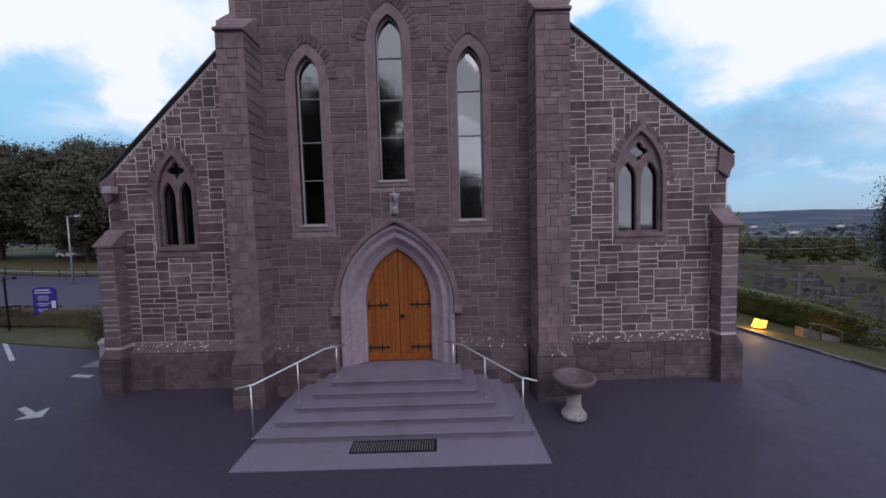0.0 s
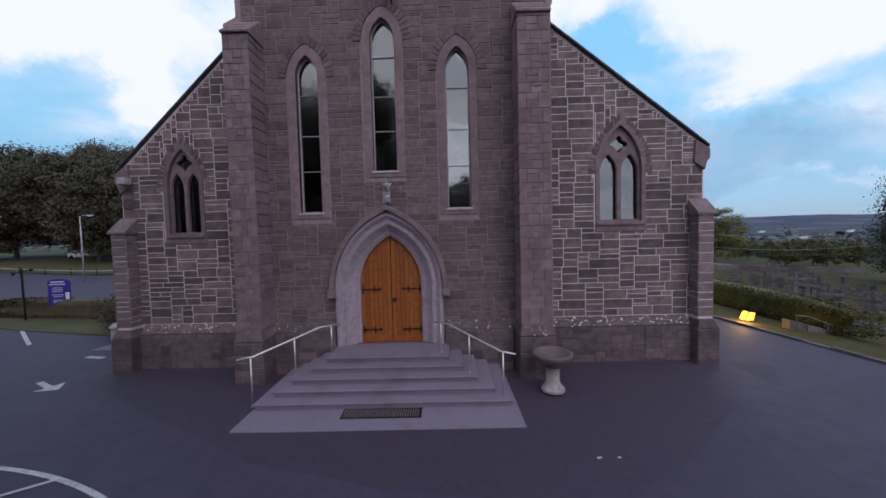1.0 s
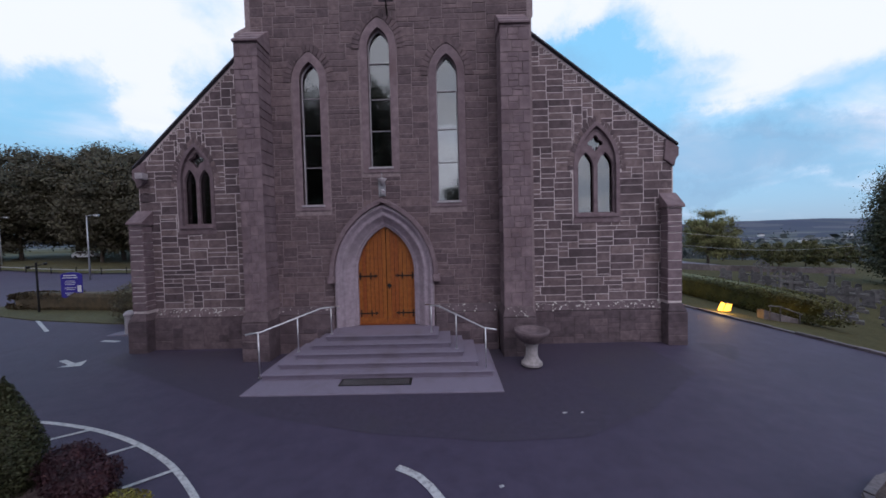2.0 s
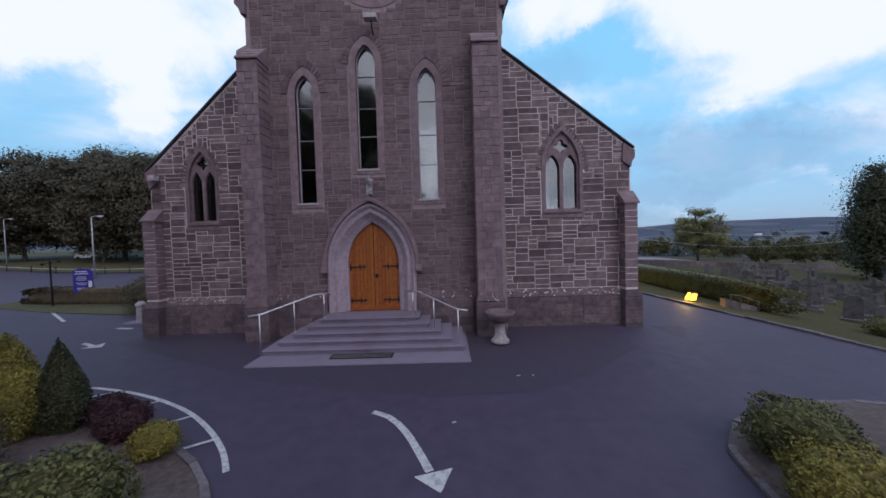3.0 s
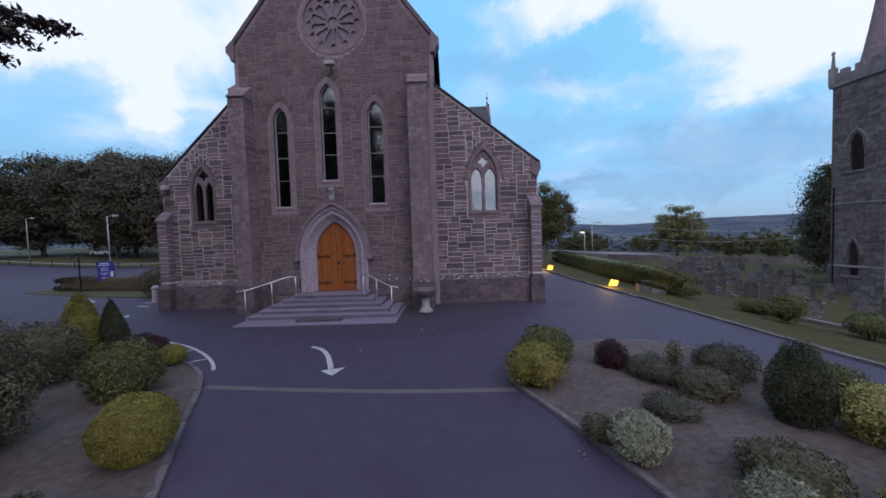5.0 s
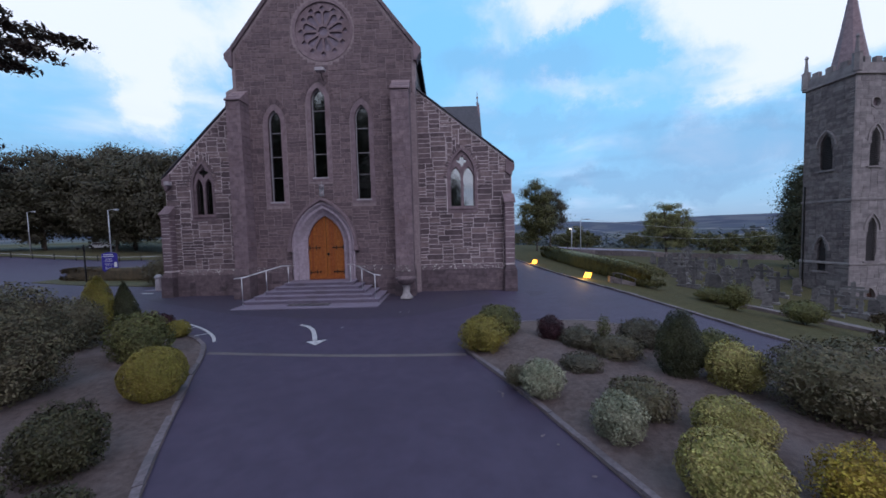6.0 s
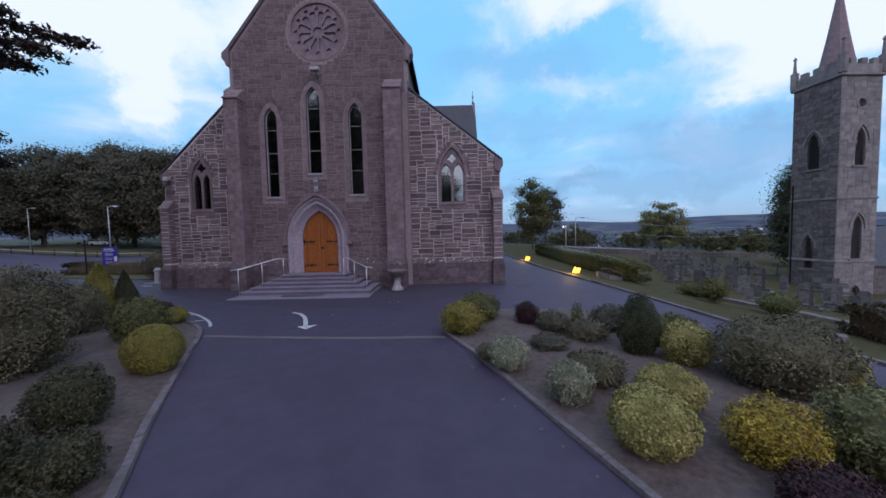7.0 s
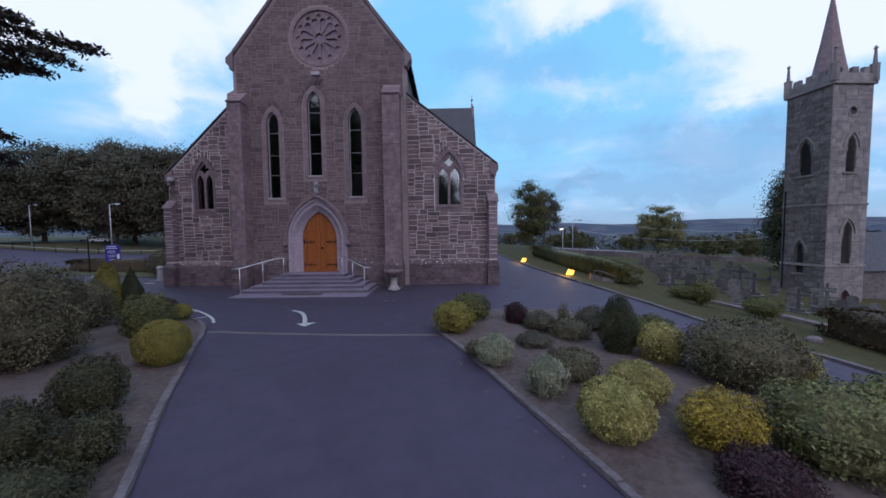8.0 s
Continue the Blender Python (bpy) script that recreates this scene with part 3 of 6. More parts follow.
    part("threshold", Geo().box(-1.02, 1.02, -0.06, 0.1, -0.03, 0.02), "oak", door, bevel=0.006)


def buttress(x0, x1, z_top, material="dressed_stone"):
    b = part("buttress", Geo().box(x0 + 0.03, x1 - 0.03, -0.78, 0.0, -0.3, z_top), "mortar_dark", church, "stepped corner buttress of dressed stone")
    # quoined face: long and short blocks at both edges, small ones between
    z = 1.62
    k = 0
    rest = Geo()
    while z < z_top - 0.06:
        h = min(rng.uniform(0.26, 0.46), z_top - z)
        wl, wr = (0.40, 0.24) if k % 2 else (0.26, 0.38)
        a, c = x0 + (x1 - x0) * wl, x1 - (x1 - x0) * wr
        cuts = [z, z + h * rng.uniform(0.35, 0.65), z + h] if rng.random() < 0.6 else [z, z + h]
        rects = [(x0, a - 0.012, z, z + h - 0.012), (c, x1, z, z + h - 0.012)] + [(a, c - 0.012, p, q - 0.012) for p, q in zip(cuts, cuts[1:])]
        for r in rects:
            if z < 6:
                part("stone", Geo().stone(*r, -0.78, rng.uniform(0.012, 0.022), 0.008), "dressed_stone", b, fix=False)
            else:
                rest.stone(*r, -0.78, rng.uniform(0.012, 0.022), 0.008)
        z += h
        k += 1
    # flank stones on both sides
    for xs, sgn in ((x0, -1), (x1, 1)):
        z = 1.62
        while z < z_top - 0.06:
            h = min(rng.uniform(0.22, 0.42), z_top - z)
            g = Geo().stone(-0.80, -0.01, z, z + h - 0.014, 0, 0.03, 0.012)
            rest.add([(xs - sgn * 0.03 + sgn * (-yy), xx, zz) for xx, yy, zz in g.v], g.f)
            z += h
    tagged(part("stonework", rest, "dressed_stone", b), kind="stuff")
    # weathered cap in three overlapping courses
    for i in range(3):
        za, ya = z_top + 0.22 * i, -0.86 + 0.24 * i
        w = 0.035 - 0.01 * i
        g = Geo()
        prof = [(ya, za), (ya, za + 0.07), (ya + 0.30, za + 0.30), (0.0, za + 0.30), (0.0, za)]
        n = len(prof)
        g.v = [(x, y, z) for x in (x0 - w, x1 + w) for y, z in prof]
        g.f = [tuple(range(n)), tuple(range(2 * n - 1, n - 1, -1))] + [(j, j + n, (j + 1) % n + n, (j + 1) % n) for j in range(n)]
        part("cap_course", g, "dressed_stone", b, "weathered sloping cap stone", bevel=0.02)
    # plinth of the buttress with a splayed top
    splay_plinth(x0 - 0.07, x1 + 0.07, -0.92, 0.0, 1.3, 1.62, b, 0.09)


def splay_plinth(x0, x1, y0, y1, z_flat, z_top, parent, inset, ends=True):
    g = Geo().box(x0, x1, y0, y1, -0.3, z_flat - 0.02)
    e = inset if ends else 0
    g.add([(x0, y0, z_flat), (x1, y0, z_flat), (x1, y1, z_flat), (x0, y1, z_flat), (x0 + e, y0 + inset, z_top), (x1 - e, y0 + inset, z_top), (x1 - e, y1, z_top), (x0 + e, y1, z_top)],
          [(0, 1, 5, 4), (1, 2, 6, 5), (2, 3, 7, 6), (3, 0, 4, 7), (4, 5, 6, 7), (0, 3, 2, 1)])
    pl = part("plinth", g, "plinth_stone", parent, "dark weathered plinth with splayed top", bevel=0.015)
    rects = courses(lambda z: x0, lambda z: x1, 0.0, z_flat - 0.03, [], 0.2, 0.32, 0.35, 0.9)
    rest = Geo()
    for r in rects:
        rest.stone(*r, y0, rng.uniform(0.008, 0.02))
    tagged(part("stonework", rest, "plinth_stone", pl, fix=False), kind="stuff")


def lichen_spots(x0, x1, y0, y1, z0, z1, count):
    g = Geo()
    for _ in range(count):
        u = rng.random() ** 0.8
        x, y, z = rng.uniform(x0, x1), y0 + (y1 - y0) * u, z0 + (z1 - z0) * u
        r = rng.choice((0.008, 0.011, 0.014, 0.018, 0.026, 0.036))
        pts = [(x + r * rng.uniform(0.6, 1.2) * math.cos(t), y - 0.008 + 0.5 * r * math.sin(t) * (y1 - y0) / max(0.01, z1 - z0), z + 0.006 + r * 0.7 * math.sin(t)) for t in (k * 1.0472 for k in range(6))]
        g.add(pts + [(x, y - 0.016, z + 0.012)], [(k, (k + 1) % 6, 6) for k in range(6)])
    tagged(part("lichen", g, "lichen", church, "pale lichen patches"), kind="stuff")


def aisle(sgn, xi, xo, zi, zo, y, win, cap_z, bw, bd):
    """A side aisle's front: xi, zi at the nave, xo, zo at the outer corner."""
    lo, hi = min(xi, xo), max(xi, xo)
    cx, half, sill, spring, apex = win
    top = lambda x: zi + (zo - zi) * (x - xi) / (xo - xi)
    wall = part("aisle_wall", Geo().plate([(lo, -0.3), (hi, -0.3), (hi, top(hi)), (lo, top(lo))], [arch(cx, half + 0.02, sill, spring, apex)], y, y + 0.6), "mortar_pale", church, "aisle wall of dark rubble with raised pale pointing", fix=False)
    inv = lambda z: xi + (xo - xi) * (z - zi) / (zo - zi)
    xl = (lambda z: lo + 0.12) if sgn > 0 else (lambda z: max(lo + 0.02, inv(z) + 0.05) if z > zo else lo + 0.02)
    xh = (lambda z: min(hi - 0.02, inv(z) - 0.05) if z > zo else hi - 0.02) if sgn > 0 else (lambda z: hi - 0.12)
    hole = span(arch(cx, half + 0.2, spring - 0.2, spring, apex + 0.2))
    low = span([(cx - half - 0.15, sill - 0.2), (cx + half + 0.15, sill - 0.2), (cx + half + 0.15, spring), (cx - half - 0.15, spring)])
    rects = courses(xl, xh, 1.5, max(zi, zo), [hole, low], 0.18, 0.34, 0.34, 0.84, 0.021)
    lay(wall, rects, y, "rubble_aisle", lambda x, z: z < 3.9, proud=(0.002, 0.009))
    voussoirs(wall, cx, half + 0.15, half + 0.37, spring - 0.2, apex + 0.15, apex + 0.39, y, "rubble_aisle", 27, 0.02)
    ring = Geo().plate(arch(cx, half + 0.14, sill - 0.18, spring, apex + 0.15), [arch(cx, half, sill, spring, apex)], y - 0.035, y + 0.14)
    part("window_surround", ring, "dressed_stone", church, "dressed stone surround", bevel=0.012)
    # two lights under a quatrefoil
    lh, off = half * 0.40, half * 0.51
    lights = [arch(cx + s * off, lh, sill + 0.06, spring - 0.12, spring + 0.42) for s in (-1, 1)]
    quat = circle(cx, spring + 0.76, 0.22, 32, 4, 0.26)
    w = part("window", Geo().plate(arch(cx, half, sill, spring, apex), [*lights, quat], y + 0.08, y + 0.2), "dressed_stone", church, "two-light pointed window with a quatrefoil", bevel=0.014)
    part("pane", Geo().plate(arch(cx, half - 0.02, sill + 0.02, spring, apex - 0.02), [], y + 0.225, y + 0.232), "window_glass", w)
    part("leaded_glass", Geo().plate(arch(cx, half - 0.01, sill + 0.01, spring, apex - 0.01), [], y + 0.28, y + 0.29), "stained_glass", w)
    lat = Geo()
    for s in (-1, 1):
        c = cx + s * off
        for i in range(1, 9):
            z = sill + 0.06 + i * 0.21
            lat.box(c - lh, c + lh, y + 0.262, y + 0.272, z - 0.006, z + 0.006)
        for i in (1, 2):
            x = c - lh + 2 * lh * i / 3
            lat.box(x - 0.005, x + 0.005, y + 0.262, y + 0.272, sill + 0.06, spring + 0.25)
    part("lead_lattice", lat, "lead", w, fix=False)
    part("window_sill", Geo().box(cx - half - 0.16, cx + half + 0.16, y - 0.03, y + 0.2, sill - 0.33, sill - 0.14), "dressed_stone", w, bevel=0.012)
    part("window_ledge", Geo().box(cx - half - 0.1, cx + half + 0.1, y - 0.08, y + 0.2, sill - 0.13, sill), "dressed_stone", w, bevel=0.02)
    # sloping coping and kneeler
    d = 0.10
    part("coping", Geo().plate([(xi, zi + 0.02), (xo + sgn * 0.12, top(xo + sgn * 0.12) + 0.02), (xo + sgn * 0.12, top(xo + sgn * 0.12) + d), (xi, zi + d)], [], y - 0.12, y + 0.5), "slate", church, "thin dark coping along the roof edge", bevel=0.015)
    k = [(xo - sgn * 0.35, zo - 0.55), (xo, zo - 0.8), (xo + sgn * 0.06, zo - 0.55), (xo + sgn * 0.16, zo - 0.42), (xo + sgn * 0.16, zo - 0.12), (xo - sgn * 0.3, zo + 0.18)]
    part("kneeler", Geo().plate(k, [], y - 0.08, y + 0.5), "dressed_stone", church, "moulded kneeler stone", bevel=0.02)
    # corner buttress
    bx0, bx1 = sorted((xo - sgn * bw, xo + sgn * 0.06))
    b = part("corner_buttress", Geo().box(bx0 + 0.03, bx1 - 0.03, y - bd, y, -0.3, cap_z), "mortar_pale", church, "low stepped corner buttress")
    rest = Geo()
    for r in courses(lambda z: bx0, lambda z: bx1, 1.5, cap_z, [], 0.18, 0.34, 0.3, 0.7, 0.03):
        rest.stone(*r, y - bd, rng.uniform(0.015, 0.03))
    for xs, sg in ((bx0, -1), (bx1, 1)):
        for r in courses(lambda z: y - bd, lambda z: y, 1.5, cap_z, [], 0.2, 0.34, 0.3, 0.7):
            g = Geo().stone(*r, 0, 0.028)
            rest.add([(xs - sg * 0.03 - sg * yy, xx, zz) for xx, yy, zz in g.v], g.f)
    tagged(part("stonework", rest, "dressed_stone", b), kind="stuff")
    prof = [(y - bd - 0.08, cap_z), (y - bd - 0.08, cap_z + 0.08), (y, cap_z + 0.55), (y, cap_z)]
    g = Geo()
    g.v = [(x, yy, z) for x in (bx0 - 0.05, bx1 + 0.05) for yy, z in prof]
    g.f = [(0, 1, 2, 3), (7, 6, 5, 4)] + [(j, j + 4, (j + 1) % 4 + 4, (j + 1) % 4) for j in range(4)]
    part("cap_course", g, "dressed_stone", b, "sloping cap stone", bevel=0.02)
    splay_plinth(bx0 - 0.08, bx1 + 0.08, y - bd - 0.16, y, 1.15, 1.42, b, 0.12)
    a, c = sorted((xi + sgn * 0.1, xo - sgn * (bw + 0.07)))
    splay_plinth(a, c, y - 0.22, y, 1.2, 1.48, church, 0.2, ends=False)
    lichen_spots(a, c, y - 0.22, y - 0.03, 1.2, 1.48, 130)


def roofs():
    yb = 34.0
    def quad(name, p, mt, label):
        g = Geo().add(p + [(x, y, z - 0.12) for x, y, z in p], [(0, 1, 2, 3), (7, 6, 5, 4), (0, 4, 5, 1), (1, 5, 6, 2), (2, 6, 7, 3), (3, 7, 4, 0)])
        return part(name, g, mt, church, label)
    ov = 0.25
    quad("nave_roof", [(EAVE_R + ov, 0.3, EAVE_Z - 0.3), (EAVE_R + ov, yb, EAVE_Z - 0.3), (APEX_X, yb, APEX_Z - 0.05), (APEX_X, 0.3, APEX_Z - 0.05)], "slate", "steep dark slate roof")
    quad("nave_roof", [(APEX_X, 0.3, APEX_Z - 0.05), (APEX_X, yb, APEX_Z - 0.05), (EAVE_L - ov, yb, EAVE_Z - 0.3), (EAVE_L - ov, 0.3, EAVE_Z - 0.3)], "slate", "steep dark slate roof")
    quad("aisle_roof", [(10.45, 0.6, 7.0), (10.45, yb, 7.0), (4.95, yb, 11.2), (4.95, 0.6, 11.2)], "slate", "lean-to slate aisle roof")
    quad("aisle_roof", [(-4.4, 0.8, 11.35), (-4.4, yb, 11.35), (-9.25, yb, 6.75), (-9.25, 0.8, 6.75)], "slate", "lean-to slate aisle roof")
    for x0, x1, z in ((4.8, 5.2, 12.9), (-4.5, -4.1, 12.9), (9.9, 10.24, 6.9), (-9.05, -8.7, 6.5)):
        part("side_wall", Geo().box(x0, x1, 0.7, yb, -0.3, z), "tower_rubble", church, "long rubble side wall")
    part("rear_wall", Geo().plate([(-9.0, -0.3), (10.24, -0.3), (10.24, 6.9), (5.2, 11), (5.2, EAVE_Z), (APEX_X, APEX_Z - 0.3), (-4.5, EAVE_Z), (-4.5, 10.6), (-9.0, 6.5)], [], yb - 0.4, yb), "tower_rubble", church)
    # coping along the main gable
    for xe, s in ((EAVE_L, -1), (EAVE_R, 1)):
        part("gable_coping", Geo().plate([(xe + s * 0.22, EAVE_Z - 0.32), (APEX_X, APEX_Z + 0.02), (APEX_X, APEX_Z + 0.26), (xe + s * 0.3, EAVE_Z - 0.10)], [], -0.10, 0.45), "plinth_stone", church, "gable coping", bevel=0.02)
        part("kneeler", Geo().plate([(xe - s * 0.1, EAVE_Z - 0.75), (xe + s * 0.08, EAVE_Z - 0.75), (xe + s * 0.14, EAVE_Z - 0.55), (xe + s * 0.3, EAVE_Z - 0.35), (xe + s * 0.3, EAVE_Z - 0.08), (xe - s * 0.1, EAVE_Z + 0.3)], [], -0.16, 0.45), "dressed_stone", church, "gable kneeler", bevel=0.02)
    # transept behind
    part("transept_wall", Geo().box(5.3, 10.6, 20.5, 27.5, -0.3, 12.2), "tower_rubble", church)
    for y0, y1 in ((20.2, 24.0), (27.8, 24.0)):
        quad("transept_roof", [(0.4, y0, 12.4), (10.9, y0, 12.4), (10.9, y1, 18.6), (0.4, y1, 18.6)], "slate", "slate transept roof")
    part("transept_gable", Geo().add([(10.5, 20.4, 12.0), (10.5, 27.6, 12.0), (10.5, 24, 18.5), (10.95, 20.4, 12.0), (10.95, 27.6, 12.0), (10.95, 24, 18.9)], [(0, 1, 2), (3, 5, 4), (0, 2, 5, 3), (1, 4, 5, 2), (0, 3, 4, 1)]), "dressed_stone", church)
    part("finial", Geo().lathe([(0.12, 0), (0.12, 0.3), (0.05, 0.4), (0.05, 0.7), (0.14, 0.85), (0.03, 1.05), (0.02, 1.6)], (10.72, 24, 18.7), 8), "dressed_stone", church, "thin stone finial")


nave_front()
doorway()
buttress(4.0, 4.92, 10.55)
buttress(-4.45, -3.70, 10.25)
aisle(1, 5.0, 10.28, 11.15, 7.02, 0.5, (7.58, 0.68, 4.62, 6.38, 7.72), 4.75, 0.46, 0.4)
aisle(-1, -4.5, -9.1, 11.25, 6.75, 0.7, (-6.98, 0.54, 4.56, 6.2, 7.42), 4.6, 0.44, 0.42)
for xa, xb in ((-3.78, -1.75), (1.75, 3.88)):
    splay_plinth(xa, xb, -0.2, 0.0, 1.35, 1.6, church, 0.18, ends=False)
    lichen_spots(xa, xb, -0.2, -0.03, 1.35, 1.6, 24)
lichen_spots(4.0, 4.95, -0.92, -0.84, 1.3, 1.62, 22)
roofs()

# ---- ground ----
def smooth(a, b, x):
    t = min(1, max(0, (x - a) / (b - a)))
    return t * t * (3 - 2 * t)


def gz(x, y):
    """Height of the land."""
    z = -0.3 * smooth(8.5, 16, x)
    s = x - 16.5
    if s > 0:
        k = 0.165 * (1 - 0.62 * smooth(0, 34, y))
        z -= k * min(s, 30) + 0.05 * min(max(s - 30, 0), 250)
    z -= 22 * smooth(60, 330, y) * smooth(-40, 40, x)
    z += 1.6 * smooth(-42, -75, x) + 0.9 * smooth(40, 80, y) * smooth(-10, -40, x)
    far = math.hypot(x, y)
    if far > 500 and y > -200:
        a = math.atan2(x, y)
        ridge = 24 + 14 * math.sin(a * 2.1 + 0.4) + 10 * math.sin(a * 9 + 1) + 5 * math.sin(a * 23)
        z += (ridge + 40) * smooth(600, 2400, far)
        z += 9 * math.sin(x * 0.006) * math.sin(y * 0.005 + 1) * smooth(500, 1000, far)
    return z


def axis():
    near = [i * 1.5 for i in range(-40, 41)]
    out, d, x = [], 2.0, 60.0
    while x < 3600:
        x += d
        d *= 1.13
        out.append(x)
    return [-v for v in reversed(out)] + near + out


xs, ys = axis(), axis()
g = Geo()
g.v = [(x, y, gz(x, y) - 0.03) for y in ys for x in xs]
n = len(xs)
g.f = [(j * n + i, j * n + i + 1, (j + 1) * n + i + 1, (j + 1) * n + i) for j in range(len(ys) - 1) for i in range(n - 1)]


def land_mat():
    m = mat("land", (0.046, 0.041, 0.021), (0.086, 0.075, 0.038), 5, bump=0.8, bump_scale=50, stain=(0.085, 0.08, 0.04), stain_scale=0.5)
    t = m.node_tree
    b = t.nodes["Principled BSDF"]
    near = b.inputs["Base Color"].links[0].from_socket
    co = t.nodes.new("ShaderNodeTexCoord")
    vo = nodes_of(t, "ShaderNodeTexVoronoi", Scale=0.012)
    t.links.new(co.outputs["Object"], vo.inputs["Vector"])
    cr = t.nodes.new("ShaderNodeValToRGB")
    cr.color_ramp.interpolation = "CONSTANT"
    for pos, col in ((0.0, (0.04, 0.046, 0.06)), (0.3, (0.055, 0.066, 0.062)), (0.5, (0.105, 0.12, 0.09)), (0.66, (0.042, 0.05, 0.062)), (0.8, (0.19, 0.18, 0.15))):
        e = cr.color_ramp.elements.new(pos)
        e.color = (*col, 1)
    sep = t.nodes.new("ShaderNodeSeparateColor")
    t.links.new(vo.outputs["Color"], sep.inputs[0])
    t.links.new(sep.outputs[0], cr.inputs[0])
    ln = t.nodes.new("ShaderNodeVectorMath")
    ln.operation = "LENGTH"
    t.links.new(co.outputs["Object"], ln.inputs[0])
    mr = t.nodes.new("ShaderNodeMapRange")
    mr.inputs[1].default_value, mr.inputs[2].default_value = 120, 330
    t.links.new(ln.outputs["Value"], mr.inputs[0])
    # aerial haze put into the colour: the land turns slate blue with distance
    haze = t.nodes.new("ShaderNodeMapRange")
    haze.inputs[1].default_value, haze.inputs[2].default_value, haze.inputs[4].default_value = 220, 1500, 0.75
    t.links.new(ln.outputs["Value"], haze.inputs[0])
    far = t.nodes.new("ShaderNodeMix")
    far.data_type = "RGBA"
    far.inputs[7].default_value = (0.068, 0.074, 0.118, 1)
    t.links.new(haze.outputs[0], far.inputs[0])
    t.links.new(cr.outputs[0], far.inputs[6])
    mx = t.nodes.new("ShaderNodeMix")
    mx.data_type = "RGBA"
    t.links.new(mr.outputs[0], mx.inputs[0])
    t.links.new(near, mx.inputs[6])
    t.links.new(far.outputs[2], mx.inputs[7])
    t.links.new(mx.outputs[2], b.inputs["Base Color"])
    b.inputs["Specular IOR Level"].default_value = 0.05
    return m


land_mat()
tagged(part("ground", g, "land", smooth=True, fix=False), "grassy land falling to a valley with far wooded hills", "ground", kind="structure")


def strip(edge_l, edge_r, rows, lift, cols=14):
    """A sheet between two edges x = f(y)."""
    s = Geo()
    for y in rows:
        a, b = edge_l(y), edge_r(y)
        s.v += [(a + (b - a) * i / cols, y, gz(a + (b - a) * i / cols, y) + lift) for i in range(cols + 1)]
    k = cols + 1
    s.f = [(j * k + i, j * k + i + 1, (j + 1) * k + i + 1, (j + 1) * k + i) for j in range(len(rows) - 1) for i in range(cols)]
    return s


def road_right(y):
    pts = [(-60, 24), (-20, 21.0), (-12, 18.2), (-7, 16.75), (-4, 16.45), (0, 16.1), (4, 15.6), (10, 15.0), (18, 14.6), (40, 14.2), (70, 14)]
    for (ya, xa), (yb, xb) in zip(pts, pts[1:]):
        if y <= yb:
            return xa + (xb - xa) * (y - ya) / (yb - ya)
    return pts[-1][1]


def road_left(y):
    return -75.0


rows_y = [-60 + 1.25 * i for i in range(91)]
road = part("road", strip(road_left, road_right, rows_y, 0.02, 64), "asphalt", fix=False)
tagged(road, "dark worn asphalt forecourt and drive with faint repairs", "road", kind="structure")

# kerb along the verge, stone by stone
verge = tagged(new("verge_kerb"), "low pale kerb stones between drive and grass", "kerb", kind="structure")
y = -19.0
while y < 34:
    x0, x1 = road_right(y), road_right(y + 0.9)
    a = Vector((x0, y, gz(x0, y)))
    b = Vector((x1, y + 0.88, gz(x1, y + 0.88)))
    d = (b - a).normalized()
    nrm = Vector((d.y, -d.x, 0))
    w = 0.15 + rng.uniform(-0.02, 0.02)
    h = 0.10 + rng.uniform(-0.02, 0.03)
    k = Geo()
    k.v = [tuple(p + off + Vector((0, 0, zz))) for zz in (-0.1, h) for p, off in ((a, Vector()), (b, Vector()), (b, nrm * w), (a, nrm * w))]
    k.f = [(3, 2, 1, 0), (4, 5, 6, 7), (0, 1, 5, 4), (1, 2, 6, 5), (2, 3, 7, 6), (3, 0, 4, 7)]
    part("kerb", k, "kerb_stone", verge, fix=False)
    y += 0.9

# darker, newer asphalt in front of the steps
edge = [(-9.5, -0.6), (-7.0, -1.8), (-4.5, -3.1), (-2.2, -4.25), (0.5, -5.0), (3.0, -5.35), (4.8, -5.25), (6.6, -4.3), (8.6, -2.7), (11.2, -1.2), (12.0, -0.2)]
pg = Geo()
for k in range(2):
    pg.v += [(x, yy + (0 if k == 0 else (0.2 - yy)), gz(x, yy) + 0.026) for x, yy in edge]
n = len(edge)
pg.f = [(i, i + 1, n + i + 1, n + i) for i in range(n - 1)]
tagged(part("asphalt_patch", pg, "asphalt_patch", fix=True), "darker newer asphalt laid before the steps", "road", kind="structure")

# ---- planted beds ----
LEFT_BED = [(-0.75, -8.05), (-0.1, -9.0), (0.6, -10.3), (1.3, -11.5), (1.92, -12.6), (2.65, -13.8), (3.55, -15.2), (4.85, -17.5), (6.0, -20.5), (7.2, -24), (-6, -26), (-16, -22), (-18, -14), (-16, -8), (-12, -5.6), (-8, -5.2), (-5.2, -5.7), (-3.4, -6.35), (-2.2, -6.95), (-1.35, -7.5)]
RIGHT_BED = [(7.05, -8.6), (7.35, -7.55), (8.1, -6.75), (9.4, -6.2), (11.3, -5.9), (12.8, -6.3), (13.8, -7.4), (14.7, -9.6), (15.3, -12.2), (16.6, -16), (18.6, -22), (12.8, -24.5), (11.5, -21), (10.2, -17.5), (9.45, -15.2), (8.9, -13.7), (8.4, -12.25), (7.9, -10.9), (7.4, -9.7)]


